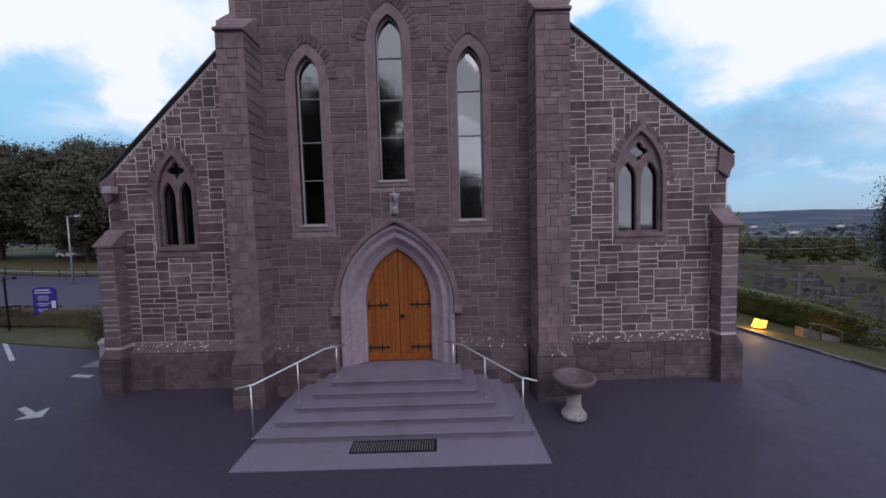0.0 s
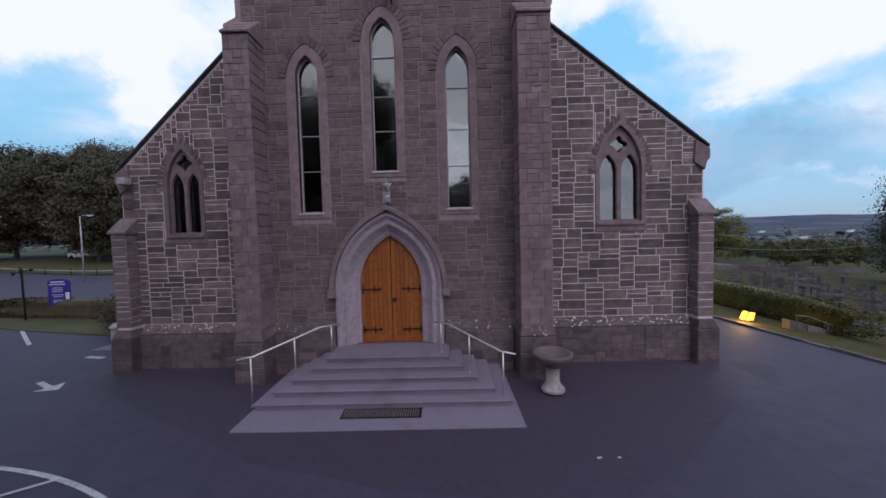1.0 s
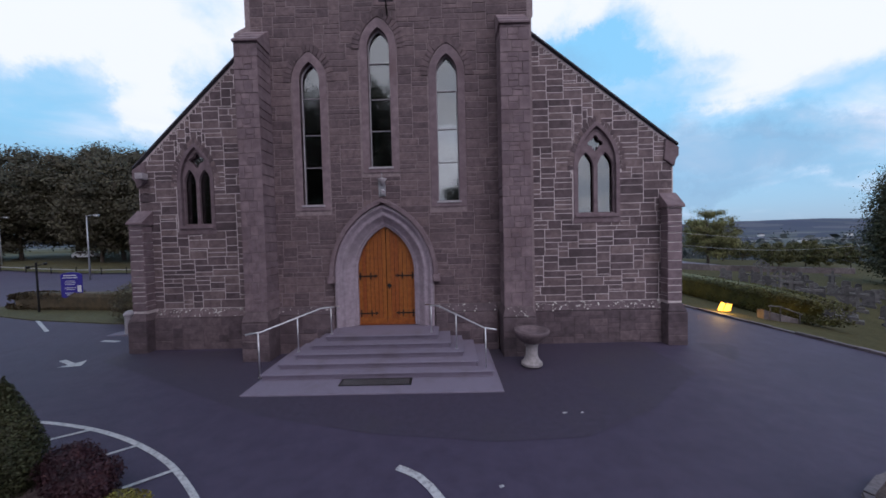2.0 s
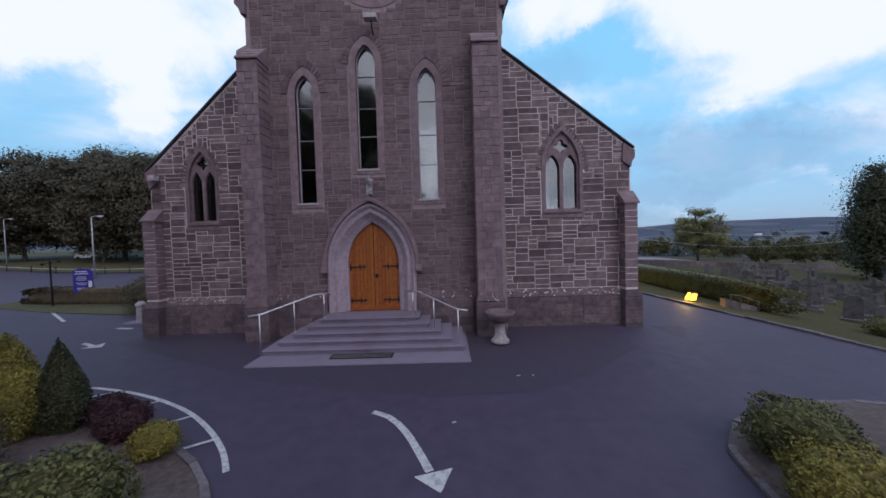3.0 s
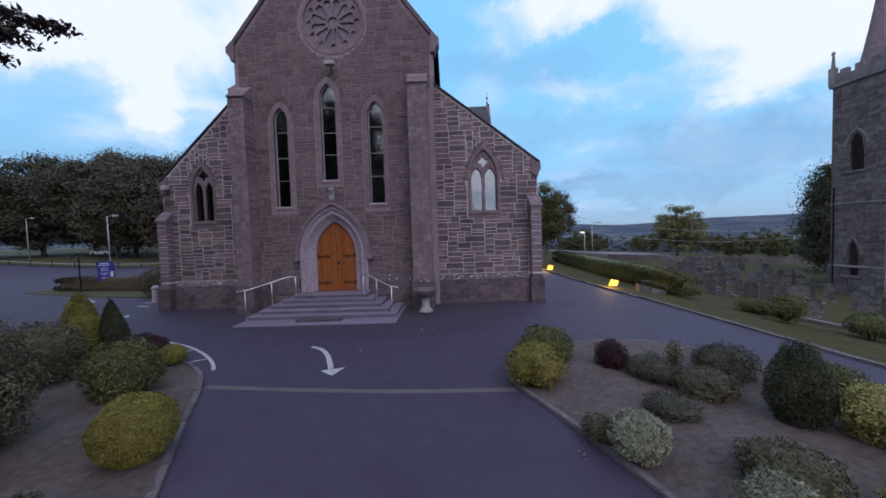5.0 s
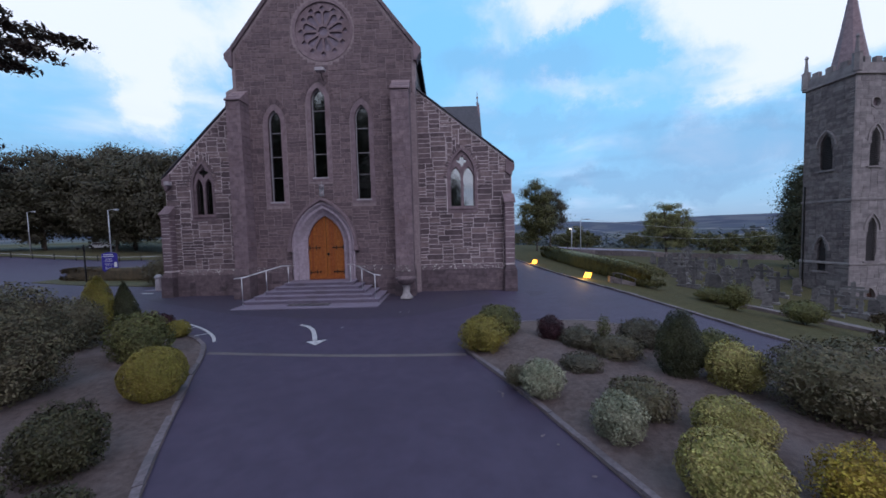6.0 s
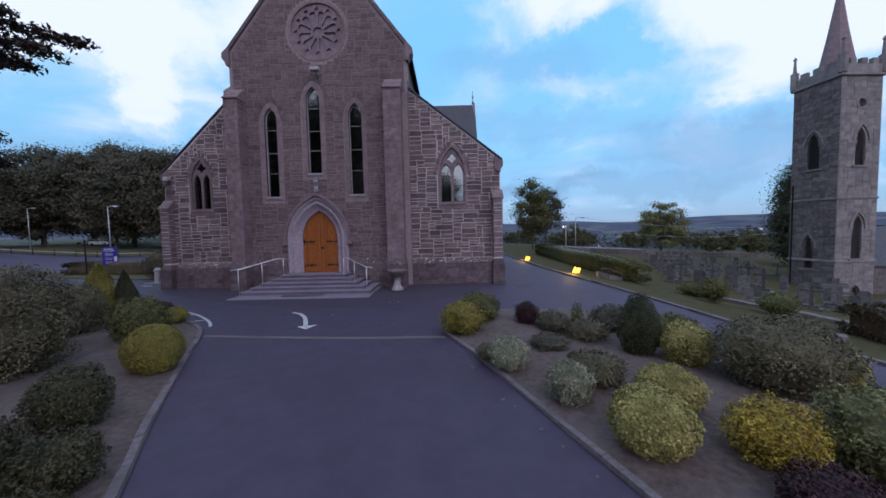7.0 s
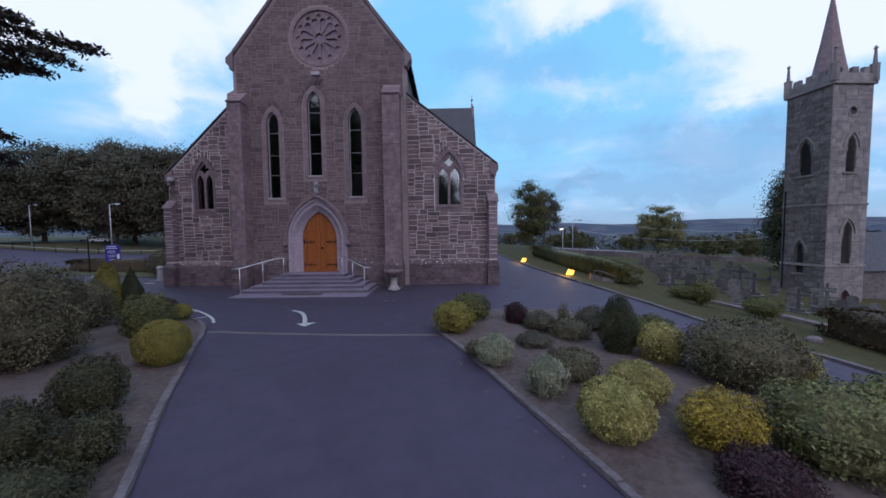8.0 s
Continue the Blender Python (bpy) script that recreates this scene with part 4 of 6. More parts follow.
def round_loop(loop, step=0.8):
    """Closed Catmull-Rom loop, resampled."""
    n = len(loop)
    p = [Vector(q) for q in loop]
    out = []
    for i in range(n):
        a, b, c, d = p[i - 1], p[i], p[(i + 1) % n], p[(i + 2) % n]
        m = max(1, round((c - b).length / step))
        for k in range(m):
            t = k / m
            out.append(0.5 * ((2 * b) + (c - a) * t + (2 * a - 5 * b + 4 * c - d) * t * t + (3 * b - a - 3 * c + d) * t ** 3))
    return out


def bed(name, loop, label):
    pts = round_loop(loop, 0.75)
    holder = tagged(new(name), label, "flower bed", kind="structure")
    c = sum(pts, Vector((0, 0))) / len(pts)
    s = Geo()
    # soil: a gently mounded sheet inside the kerb
    tris = geometry.tessellate_polygon([[Vector((q.x, q.y, 0)) for q in pts]])
    bm = bmesh.new()
    vs = [bm.verts.new((q.x, q.y, 0)) for q in pts]
    for t in tris:
        bm.faces.new([vs[i] for i in t])
    for _ in range(5):
        long = [e for e in bm.edges if e.calc_length() > 1.0]
        if not long:
            break
        bmesh.ops.subdivide_edges(bm, edges=long, cuts=1)
        bmesh.ops.triangulate(bm, faces=[f for f in bm.faces if len(f.verts) > 3])
    for v in bm.verts:
        e = min((Vector((v.co.x, v.co.y)) - q).length for q in pts)
        v.co.z = gz(v.co.x, v.co.y) + 0.05 + 0.12 * min(1, e / 1.5) + 0.05 * noise.noise(v.co * 1.3)
    bmesh.ops.recalc_face_normals(bm, faces=bm.faces)
    if sum(f.normal.z for f in bm.faces) < 0:
        bmesh.ops.reverse_faces(bm, faces=bm.faces)
    me = bpy.data.meshes.new("soil")
    bm.to_mesh(me)
    bm.free()
    me.shade_smooth()
    part("soil", me, "soil", holder, "bare brown soil")
    # kerb stones
    n = len(pts)
    for i in range(n):
        a, b = pts[i], pts[(i + 1) % n]
        a = a + (b - a) * 0.012
        ins = Vector(((b - a).y, -(b - a).x)).normalized()
        if (c - a).dot(ins) < 0:
            ins = -ins
        w, h = 0.13 + rng.uniform(-0.01, 0.01), 0.085 + rng.uniform(-0.015, 0.02)
        k = Geo()
        base = [a, b, b + ins * w, a + ins * w]
        k.v = [(q.x, q.y, gz(q.x, q.y) - 0.05) for q in base] + [(q.x + (ins.x * 0.02 if m < 2 else 0), q.y + (ins.y * 0.02 if m < 2 else 0), gz(q.x, q.y) + h) for m, q in enumerate(base)]
        k.f = [(3, 2, 1, 0), (4, 5, 6, 7), (0, 1, 5, 4), (1, 2, 6, 5), (2, 3, 7, 6), (3, 0, 4, 7)]
        part("kerb", k, "kerb_stone", holder)
    return holder


bed("planting_bed", LEFT_BED, "kerbed bed of bare soil planted with mixed shrubs beside the drive")
bed("planting_bed", RIGHT_BED, "kerbed bed of bare soil planted with gold, pale and grey shrubs")


# ---- road markings ----
def ribbon(pts, width, lift=0.034, w2=None):
    s = Geo()
    p = [Vector(q) for q in pts]
    for i, q in enumerate(p):
        d = (p[min(i + 1, len(p) - 1)] - p[max(i - 1, 0)]).normalized()
        nn = Vector((-d.y, d.x))
        w = width if w2 is None else width + (w2 - width) * i / (len(p) - 1)
        for sgn in (-1, 1):
            e = q + nn * sgn * w / 2
            s.v.append((e.x, e.y, gz(e.x, e.y) + lift))
    s.f = [(2 * i, 2 * i + 2, 2 * i + 3, 2 * i + 1) for i in range(len(p) - 1)]
    return s


def marking(name, geo, label, material="road_paint"):
    return tagged(part(name, geo, material, fix=True), label, "road marking", kind="structure")


def curve(pts, step=0.25):
    p = [Vector(q) for q in pts]
    p = [2 * p[0] - p[1]] + p + [2 * p[-1] - p[-2]]
    out = []
    for i in range(1, len(p) - 2):
        a, b, c, d = p[i - 1:i + 3]
        m = max(1, round((c - b).length / step))
        out += [0.5 * ((2 * b) + (c - a) * t + (2 * a - 5 * b + 4 * c - d) * t * t + (3 * b - a - 3 * c + d) * t ** 3) for t in (k / m for k in range(m))]
    return out + [p[-2]]


arc = curve([(-0.72, -7.75), (-1.15, -7.2), (-1.9, -6.5), (-3.0, -5.72), (-4.5, -5.0), (-6.1, -4.52), (-7.8, -4.3), (-9.6, -4.5), (-12, -5.2)])
g = ribbon(arc, 0.095)
for (xa, ya), (xb, yb) in (((-1.5, -6.85), (-1.95, -7.15)), ((-2.6, -6.0), (-3.1, -6.4)), ((-3.9, -5.28), (-4.6, -5.85)), ((-5.4, -4.7), (-6.3, -5.3)), ((-7.1, -4.37), (-8.0, -5.1)), ((-8.6, -4.35), (-9.6, -5.2))):
    q = ribbon([(xa, ya), (xb, yb)], 0.08, 0.036)
    g.add(q.v, q.f)
marking("hatched_marking", g, "worn white hatched line round the bed corner")
shaft = curve([(1.24, -6.02), (1.63, -6.25), (1.99, -6.72), (2.28, -7.3), (2.52, -7.85)])
g = ribbon(shaft, 0.14)
g.add([(x, y, gz(x, y) + 0.036) for x, y in ((2.28, -7.96), (2.70, -8.30), (2.88, -7.78))], [(0, 1, 2)])
marking("direction_arrow", g, "worn white curved arrow painted on the drive")
g = ribbon([(-11.0, -0.45), (-10.2, -0.85)], 0.16)
tip, back = Vector((-9.75, -1.0)), Vector((-10.25, -0.8))
d = (tip - back).normalized()
nn = Vector((-d.y, d.x))
g.add([(q.x, q.y, 0.036) for q in (back + nn * 0.35, tip, back - nn * 0.35)], [(0, 1, 2)])
marking("direction_arrow", g, "small worn white arrow painted near the church corner")
marking("lane_line", ribbon([(-23.0, 8.1), (-19.5, 5.7), (-16.2, 3.4)], 0.14), "short white line painted on the car park")
marking("lane_line", ribbon([(-11.9, 1.75), (-11.1, 1.6)], 0.2), "short white dash painted by the bollard")
marking("concrete_strip", ribbon(curve([(-0.2, -8.75), (2, -9.0), (4.5, -9.2), (7.15, -9.25)], 0.6), 0.19, 0.026), "pale concrete strip across the drive", "gravel_edge")
for x, y in ((4.6, -4.4), (5.0, -4.4), (2.9, -6.5)):
    marking("paint_speck", ribbon([(x, y), (x + rng.uniform(0.05, 0.12), y + 0.03)], 0.05), "small pale fleck on the asphalt")
for k in range(16):
    t = rng.random()
    y = -11 - 5.2 * t
    x = 7.75 + (-11 - y) * 0.37 - rng.uniform(0.08, 0.3)
    s = rng.uniform(0.015, 0.035)
    lf = Geo().add([(x - s, y, 0.05), (x, y - s * 0.6, 0.045), (x + s, y, 0.052), (x, y + s * 0.6, 0.065)], [(0, 1, 2, 3)])
    tagged(part("fallen_leaf", lf, "kerb_stone", fix=True), "pale dry leaf lying by the kerb", "leaf", group="fallen leaves")


# ---- entrance steps ----
def entrance():
    st = thing("entrance_steps", "five wide pale granite steps on a granite apron before the door", "steps")
    part("apron", Geo().box(-3.12, 3.52, -3.36, 0, -0.1, 0.06), "granite", st, "smooth granite apron slab", bevel=0.015)
    # grating let into the apron
    gr = thing("door_grating", "dark steel foot grating set in the granite apron", "grating")
    part("frame", Geo().plate([(-0.77, -2.93), (1.15, -2.93), (1.15, -2.52), (-0.77, -2.52)], [[(-0.74, -2.90), (1.12, -2.90), (1.12, -2.55), (-0.74, -2.55)]], 0, 0.02), "black_iron", gr)
    gr.children[0].matrix_basis = Matrix(((1, 0, 0, 0), (0, 0, 1, 0), (0, 1, 0, 0.062), (0, 0, 0, 1)))
    part("well", Geo().box(-0.74, 1.12, -2.90, -2.55, 0.059, 0.064), "black_iron", gr)
    for i in range(31):
        x = -0.72 + i * 0.059
        part("bar", Geo().box(x, x + 0.018, -2.90, -2.55, 0.066, 0.080), "lead", gr, fix=False)
    z = 0.06
    for i, (xa, xb, y0) in enumerate(((-3.04, 3.36, -2.46), (-2.7, 2.96, -2.12), (-2.36, 2.57, -1.78), (-2.02, 2.18, -1.44), (-1.68, 1.80, -1.10))):
        z1 = 0.06 + 0.16 * (i + 1)
        step = part("step", Geo().box(xa, xb, y0, 0.0 if i < 4 else 0.5, z, z1 - 0.05), "granite", st, bevel=0.006)
        part("nosing", Geo().box(xa - 0.05, xb + 0.05, y0 - 0.055, 0.0, z1 - 0.045, z1), "granite", step, "projecting rounded tread edge", bevel=0.014)
        z = z1
    for s in (-1, 1):
        r = thing("handrail", "slim brushed steel handrail on three posts beside the steps", "handrail", group="handrails")
        top = [(s * 1.72, -0.95, 1.74), (s * 1.86, -1.08, 1.75), (s * 3.16, -2.22, 1.34), (s * 3.5, -2.4, 1.32)]
        part("rail", Geo().tube([(s * 1.42, -0.66, 1.72)] + top, 0.024, 10), "steel_rail", r, smooth=True)
        for x, y, z0, z1 in ((1.62, -0.86, 0.86, 1.73), (2.4, -1.56, 0.54, 1.57), (3.2, -2.28, 0.06, 1.33)):
            p = part("post", Geo().tube([(s * x, y, z0 - 0.03), (s * x, y, z1)], 0.02, 10), "steel_rail", r, smooth=True)
            part("foot_plate", Geo().lathe([(0.05, 0), (0.05, 0.012), (0.025, 0.02)], (s * x, y, z0), 12), "steel_rail", p)


def stone_font():
    f = thing("stone_font", "round stone font with dark bowl rim on a white pedestal", "font", at=(4.62, -1.72, 0.05))
    part("pedestal", Geo().lathe([(0.31, 0.02), (0.31, 0.10), (0.24, 0.14), (0.18, 0.3), (0.17, 0.5), (0.2, 0.66), (0.27, 0.72)], n=16), "grave_pale", f, "pale worn pedestal", bevel=0.01, smooth=True)
    part("bowl", Geo().lathe([(0.27, 0.7), (0.40, 0.8), (0.48, 0.92), (0.52, 1.0), (0.52, 1.06), (0.44, 1.06), (0.40, 0.98), (0.1, 0.93)], n=28), "plinth_stone", f, "dark weathered stone bowl", smooth=True)


entrance()
stone_font()

# ---- plants ----
def leaf_quads(g, c, nrm, size, r):
    """One small folded leaf at c."""
    nrm = Vector(nrm).normalized()
    a = nrm.orthogonal().normalized()
    a = Matrix.Rotation(r.uniform(0, 6.28), 3, nrm) @ a
    b = nrm.cross(a)
    tilt = nrm * r.uniform(-0.6, 0.6)
    u = (a + tilt).normalized() * size * r.uniform(0.7, 1.3)
    w = b * size * r.uniform(0.38, 0.62)
    k = len(g.v)
    g.v += [tuple(c - u), tuple(c - w), tuple(c + u), tuple(c + w)]
    g.f.append((k, k + 1, k + 2, k + 3))


def foliage(w, d, h, leaf, seed, dense=2.6, lumps=0.22, boxy=2.0, ragged=0.12, core=0.8, up=0.0, cone=0.0):
    """Leaves over an uneven rounded body that stands on z = 0."""
    r = random.Random(seed)
    g = Geo()
    off = Vector((seed * 3.1, seed * 1.7, 0))
    def surf(u):
        # u: unit direction
        k = 1 + lumps * noise.noise(u * 2.2 + off) + lumps * 0.6 * noise.noise(u * 5.0 + off)
        p = Vector((abs(u.x) ** (2 / boxy) * (1 if u.x > 0 else -1), abs(u.y) ** (2 / boxy) * (1 if u.y > 0 else -1), abs(u.z) ** (2 / boxy) * (1 if u.z > 0 else -1)))
        q = Vector((p.x * w / 2, p.y * d / 2, p.z * h * 0.52)) * k + Vector((0, 0, h * 0.48))
        t = 1 - cone * max(0, q.z / h)
        return Vector((q.x * t, q.y * t, q.z))
    if core:
        n, m = 10, 7
        k0 = len(g.v)
        for i in range(m + 1):
            th = math.pi * i / m
            for j in range(n):
                ph = 2 * math.pi * j / n
                u = Vector((math.sin(th) * math.cos(ph), math.sin(th) * math.sin(ph), math.cos(th)))
                p = surf(u)
                p = Vector((p.x * core, p.y * core, (p.z - h * 0.45) * core + h * 0.45))
                p.z = max(p.z, 0.02)
                g.v.append(tuple(p))
        for i in range(m):
            for j in range(n):
                g.f.append((k0 + i * n + j, k0 + (i + 1) * n + j, k0 + (i + 1) * n + (j + 1) % n, k0 + i * n + (j + 1) % n))
    area = math.pi * ((w + d) / 2) * h * 0.95
    for _ in range(int(dense * area / (leaf * leaf * 2))):
        u = Vector((r.gauss(0, 1), r.gauss(0, 1), r.gauss(0.15, 1))).normalized()
        p = surf(u)
        c = Vector((0, 0, h * 0.45))
        p = c + (p - c) * (1 - abs(r.gauss(0, ragged)) + 0.35 * ragged * r.random())
        if p.z < 0.03:
            p.z = r.uniform(0.03, 0.12)
        leaf_quads(g, p, u + Vector((r.gauss(0, 0.5), r.gauss(0, 0.5), r.gauss(0.25 + up, 0.5))), leaf, r)
    return g


def bush(name, x, y, w, h, material, leaf, label, category="shrub", seed=1, d=None, turn=0.0, **kw):
    if len(label.split()) < 7:
        label += " in the planted bed"
    b = thing(name, label, category, at=(x, y, gz(x, y) + 0.06))
    b.rotation_euler.z = turn
    part("foliage", foliage(w, d or w * 0.95, h, leaf * 0.56, seed, **kw), material, b, fix=False)
    st = Geo()
    r = random.Random(seed)
    for _ in range(5):
        a = r.uniform(0, 6.28)
        st.tube([(0.05 * math.cos(a), 0.05 * math.sin(a), -0.1), (w * 0.22 * math.cos(a), w * 0.22 * math.sin(a), h * 0.55)], 0.018, 5, 0.008)
    part("stem", st, "bark", b, fix=False)
    return b


# left bed
bush("golden_dome_shrub", 0.66, -11.4, 1.14, 1.06, "leaf_gold", 0.030, "clipped golden-green dome shrub on bare soil", seed=2, lumps=0.06, ragged=0.04, dense=3.2)
bush("grey_shrub", -2.2, -11.6, 2.1, 2.45, "leaf_grey", 0.056, "large loose grey-green evergreen shrub", seed=3, ragged=0.16)
bush("rhododendron", -1.6, -9.3, 1.42, 1.3, "leaf_green", 0.06, "rounded dark green broad-leaved shrub", seed=4)
bush("upright_conifer", -5.3, -6.9, 1.25, 2.05, "leaf_gold", 0.045, "upright golden conifer", "conifer", seed=5, up=0.5, cone=0.5, lumps=0.12)
bush("upright_conifer", -4.75, -6.5, 1.1, 1.75, "leaf_dark", 0.045, "pointed dark green conifer", "conifer", seed=6, up=0.5, cone=0.7, lumps=0.12)
bush("maroon_shrub", -3.3, -6.75, 0.9, 0.66, "leaf_maroon", 0.05, "dark maroon rounded shrub", seed=7)
bush("maroon_shrub", -4.05, -6.3, 0.8, 0.62, "leaf_maroon", 0.05, "dark maroon shrub", seed=8)
bush("small_golden_shrub", -2.2, -7.35, 0.75, 0.58, "leaf_gold", 0.04, "small golden shrub at the bed's corner", seed=9)
bush("olive_shrub", 1.3, -13.6, 1.05, 1.0, "leaf_olive", 0.045, "olive-brown small-leaved shrub", seed=10)
bush("dark_shrub", 1.5, -15.0, 1.2, 0.9, "leaf_olive", 0.04, "low dark green shrub", seed=11)
bush("dark_shrub", 2.6, -14.85, 0.8, 0.72, "leaf_olive", 0.04, "small dark green shrub", seed=12)
bush("dark_shrub", 2.75, -15.9, 1.5, 0.6, "leaf_olive", 0.04, "spreading dark green shrub", seed=13)
bush("grey_shrub", -4.3, -8.6, 1.6, 1.6, "leaf_grey", 0.06, "loose grey-green shrub", seed=14, ragged=0.2)
bush("dark_shrub", -4.9, -11.5, 1.8, 1.5, "leaf_dark", 0.06, "dark shrub in the bed", seed=15)
bush("dark_shrub", -2.9, -13.6, 2.2, 1.5, "leaf_dark", 0.06, "dark broad shrub in the bed", seed=16)
bush("dark_shrub", 0.0, -10.5, 0.9, 0.55, "leaf_dark", 0.05, "low dark shrub behind the golden dome", seed=17)
bush("brown_shrub", -6.5, -8.3, 1.5, 1.0, "leaf_brown", 0.05, "brownish loose shrub", seed=18)
# right bed
bush("lime_shrub", 9.95, -14.2, 1.08, 0.86, "leaf_lime", 0.037, "rounded lime-yellow variegated shrub", seed=20, lumps=0.1, ragged=0.07)
bush("lime_shrub", 10.9, -13.1, 1.05, 0.72, "leaf_lime", 0.037, "rounded golden variegated shrub", seed=21, lumps=0.14)
bush("pale_shrub", 8.5, -11.6, 0.85, 0.72, "leaf_pale", 0.04, "small pale silver-green shrub", seed=22)
bush("pale_shrub", 9.3, -12.95, 0.8, 0.70, "leaf_pale", 0.036, "small blue-green silver shrub", seed=23)
bush("grey_shrub", 10.0, -12.3, 1.1, 0.65, "leaf_grey", 0.045, "low dark grey-green shrub", seed=24)
bush("yellow_shrub", 11.3, -14.45, 1.02, 0.86, "leaf_yellow", 0.036, "bright yellow-leaved loose shrub", seed=25, ragged=0.15, lumps=0.25, dense=2.2, core=0.7)
bush("purple_shrub", 11.05, -15.4, 0.95, 0.6, "leaf_maroon", 0.04, "dark purple-leaved shrub", seed=26)
bush("green_shrub", 12.6, -14.7, 1.6, 1.15, "leaf_fresh", 0.05, "large light green shrub", seed=27, ragged=0.18)
bush("grey_shrub", 13.55, -12.2, 2.1, 1.4, "leaf_grey", 0.055, "large spreading grey-green shrub", seed=28, ragged=0.16)
bush("lime_shrub", 12.55, -11.2, 1.05, 1.0, "leaf_lime", 0.045, "yellow-green shrub", seed=29, ragged=0.15)
bush("yellow_shrub", 14.3, -12.4, 1.1, 0.95, "leaf_lime", 0.045, "yellow-green loose shrub", seed=30)
bush("upright_conifer", 11.75, -10.7, 1.0, 1.5, "leaf_dark", 0.036, "dense dark green rounded conifer", "conifer", seed=31, up=0.4, lumps=0.1, cone=0.2)
bush("golden_shrub", 7.62, -9.0, 1.3, 0.92, "leaf_gold", 0.045, "broad golden-green shrub at the bed's tip", seed=32)
bush("dull_shrub", 8.2, -7.85, 1.4, 0.95, "leaf_green", 0.05, "dull green shrub", seed=33)
bush("dark_red_shrub", 9.65, -8.35, 0.75, 0.75, "leaf_maroon", 0.04, "dark red-brown shrub", seed=34)
bush("brown_shrub", 10.25, -9.0, 1.05, 0.62, "leaf_brown", 0.045, "low brownish shrub", seed=35, ragged=0.2)
bush("brown_shrub", 10.9, -9.7, 1.2, 0.6, "leaf_grey", 0.045, "low grey-brown shrub", seed=36, ragged=0.2)
bush("brown_shrub", 9.7, -10.5, 0.95, 0.42, "leaf_brown", 0.04, "low sparse brown shrub", seed=37, ragged=0.25)
bush("thin_shrub", 11.2, -8.3, 0.4, 0.75, "leaf_green", 0.04, "thin upright young shrub", seed=38, ragged=0.3, dense=1.4, core=0)
bush("green_shrub", 14.6, -13.9, 1.2, 0.95, "leaf_fresh", 0.05, "rounded green shrub", seed=39)
bush("green_shrub", 12.1, -8.7, 1.3, 0.8, "leaf_brown", 0.045, "loose brown-green shrub", seed=40, ragged=0.2)
bush("green_shrub", 13.0, -10.0, 1.2, 0.9, "leaf_green", 0.045, "loose green shrub", seed=41, ragged=0.2)
bush("dark_shrub", 8.15, -11.1, 0.6, 0.4, "leaf_grey", 0.04, "small grey shrub", seed=42, ragged=0.2)
# shrubs in the verge and graveyard edge
bush("verge_shrub", 21.3, -0.9, 1.4, 1.3, "leaf_green", 0.08, "yellow-green shrub in the grass verge", seed=43, ragged=0.35, lumps=0.45)
bush("verge_shrub", 23.0, -2.6, 1.6, 1.0, "leaf_green", 0.07, "loose green shrub on the verge", seed=44, ragged=0.2)
bush("verge_shrub", 22.0, 1.4, 1.8, 0.8, "leaf_green", 0.07, "low green shrub by the graves", seed=45, ragged=0.25)
bush("verge_shrub", -13.5, 5.6, 2.8, 2.0, "leaf_grey", 0.08, "grey-green shrub by the church corner", seed=47, ragged=0.2)


def hedge(name, a, b, w, h, material, label, seed, leaf=0.07):
    a, b = Vector(a), Vector(b)
    c = (a + b) / 2
    d = b - a
    o = thing(name, label, "hedge", at=(c.x, c.y, 0))
    o.location.z = gz(c.x, c.y)
    o.rotation_euler = (0, -math.atan2(gz(b.x, b.y) - gz(a.x, a.y), d.length), math.atan2(d.y, d.x))
    part("foliage", foliage(d.length, w, h, leaf, seed, boxy=5.0, lumps=0.05, ragged=0.05, core=0.93, dense=2.2), material, o, fix=False)
    return o


hedge("clipped_hedge", (20.0, 29), (20.5, 3.8), 1.5, 1.5, "leaf_mid", "long clipped green hedge along the graveyard", 50)
hedge("clipped_hedge", (23.7, -4.8), (22.5, -14), 1.7, 1.35, "leaf_hedge", "dark clipped hedge by the old tower", 51)
hedge("low_hedge", (-25.5, 9.2), (-13.0, 7.6), 1.0, 1.15, "leaf_hedge", "low dark hedge behind the notice board", 52)


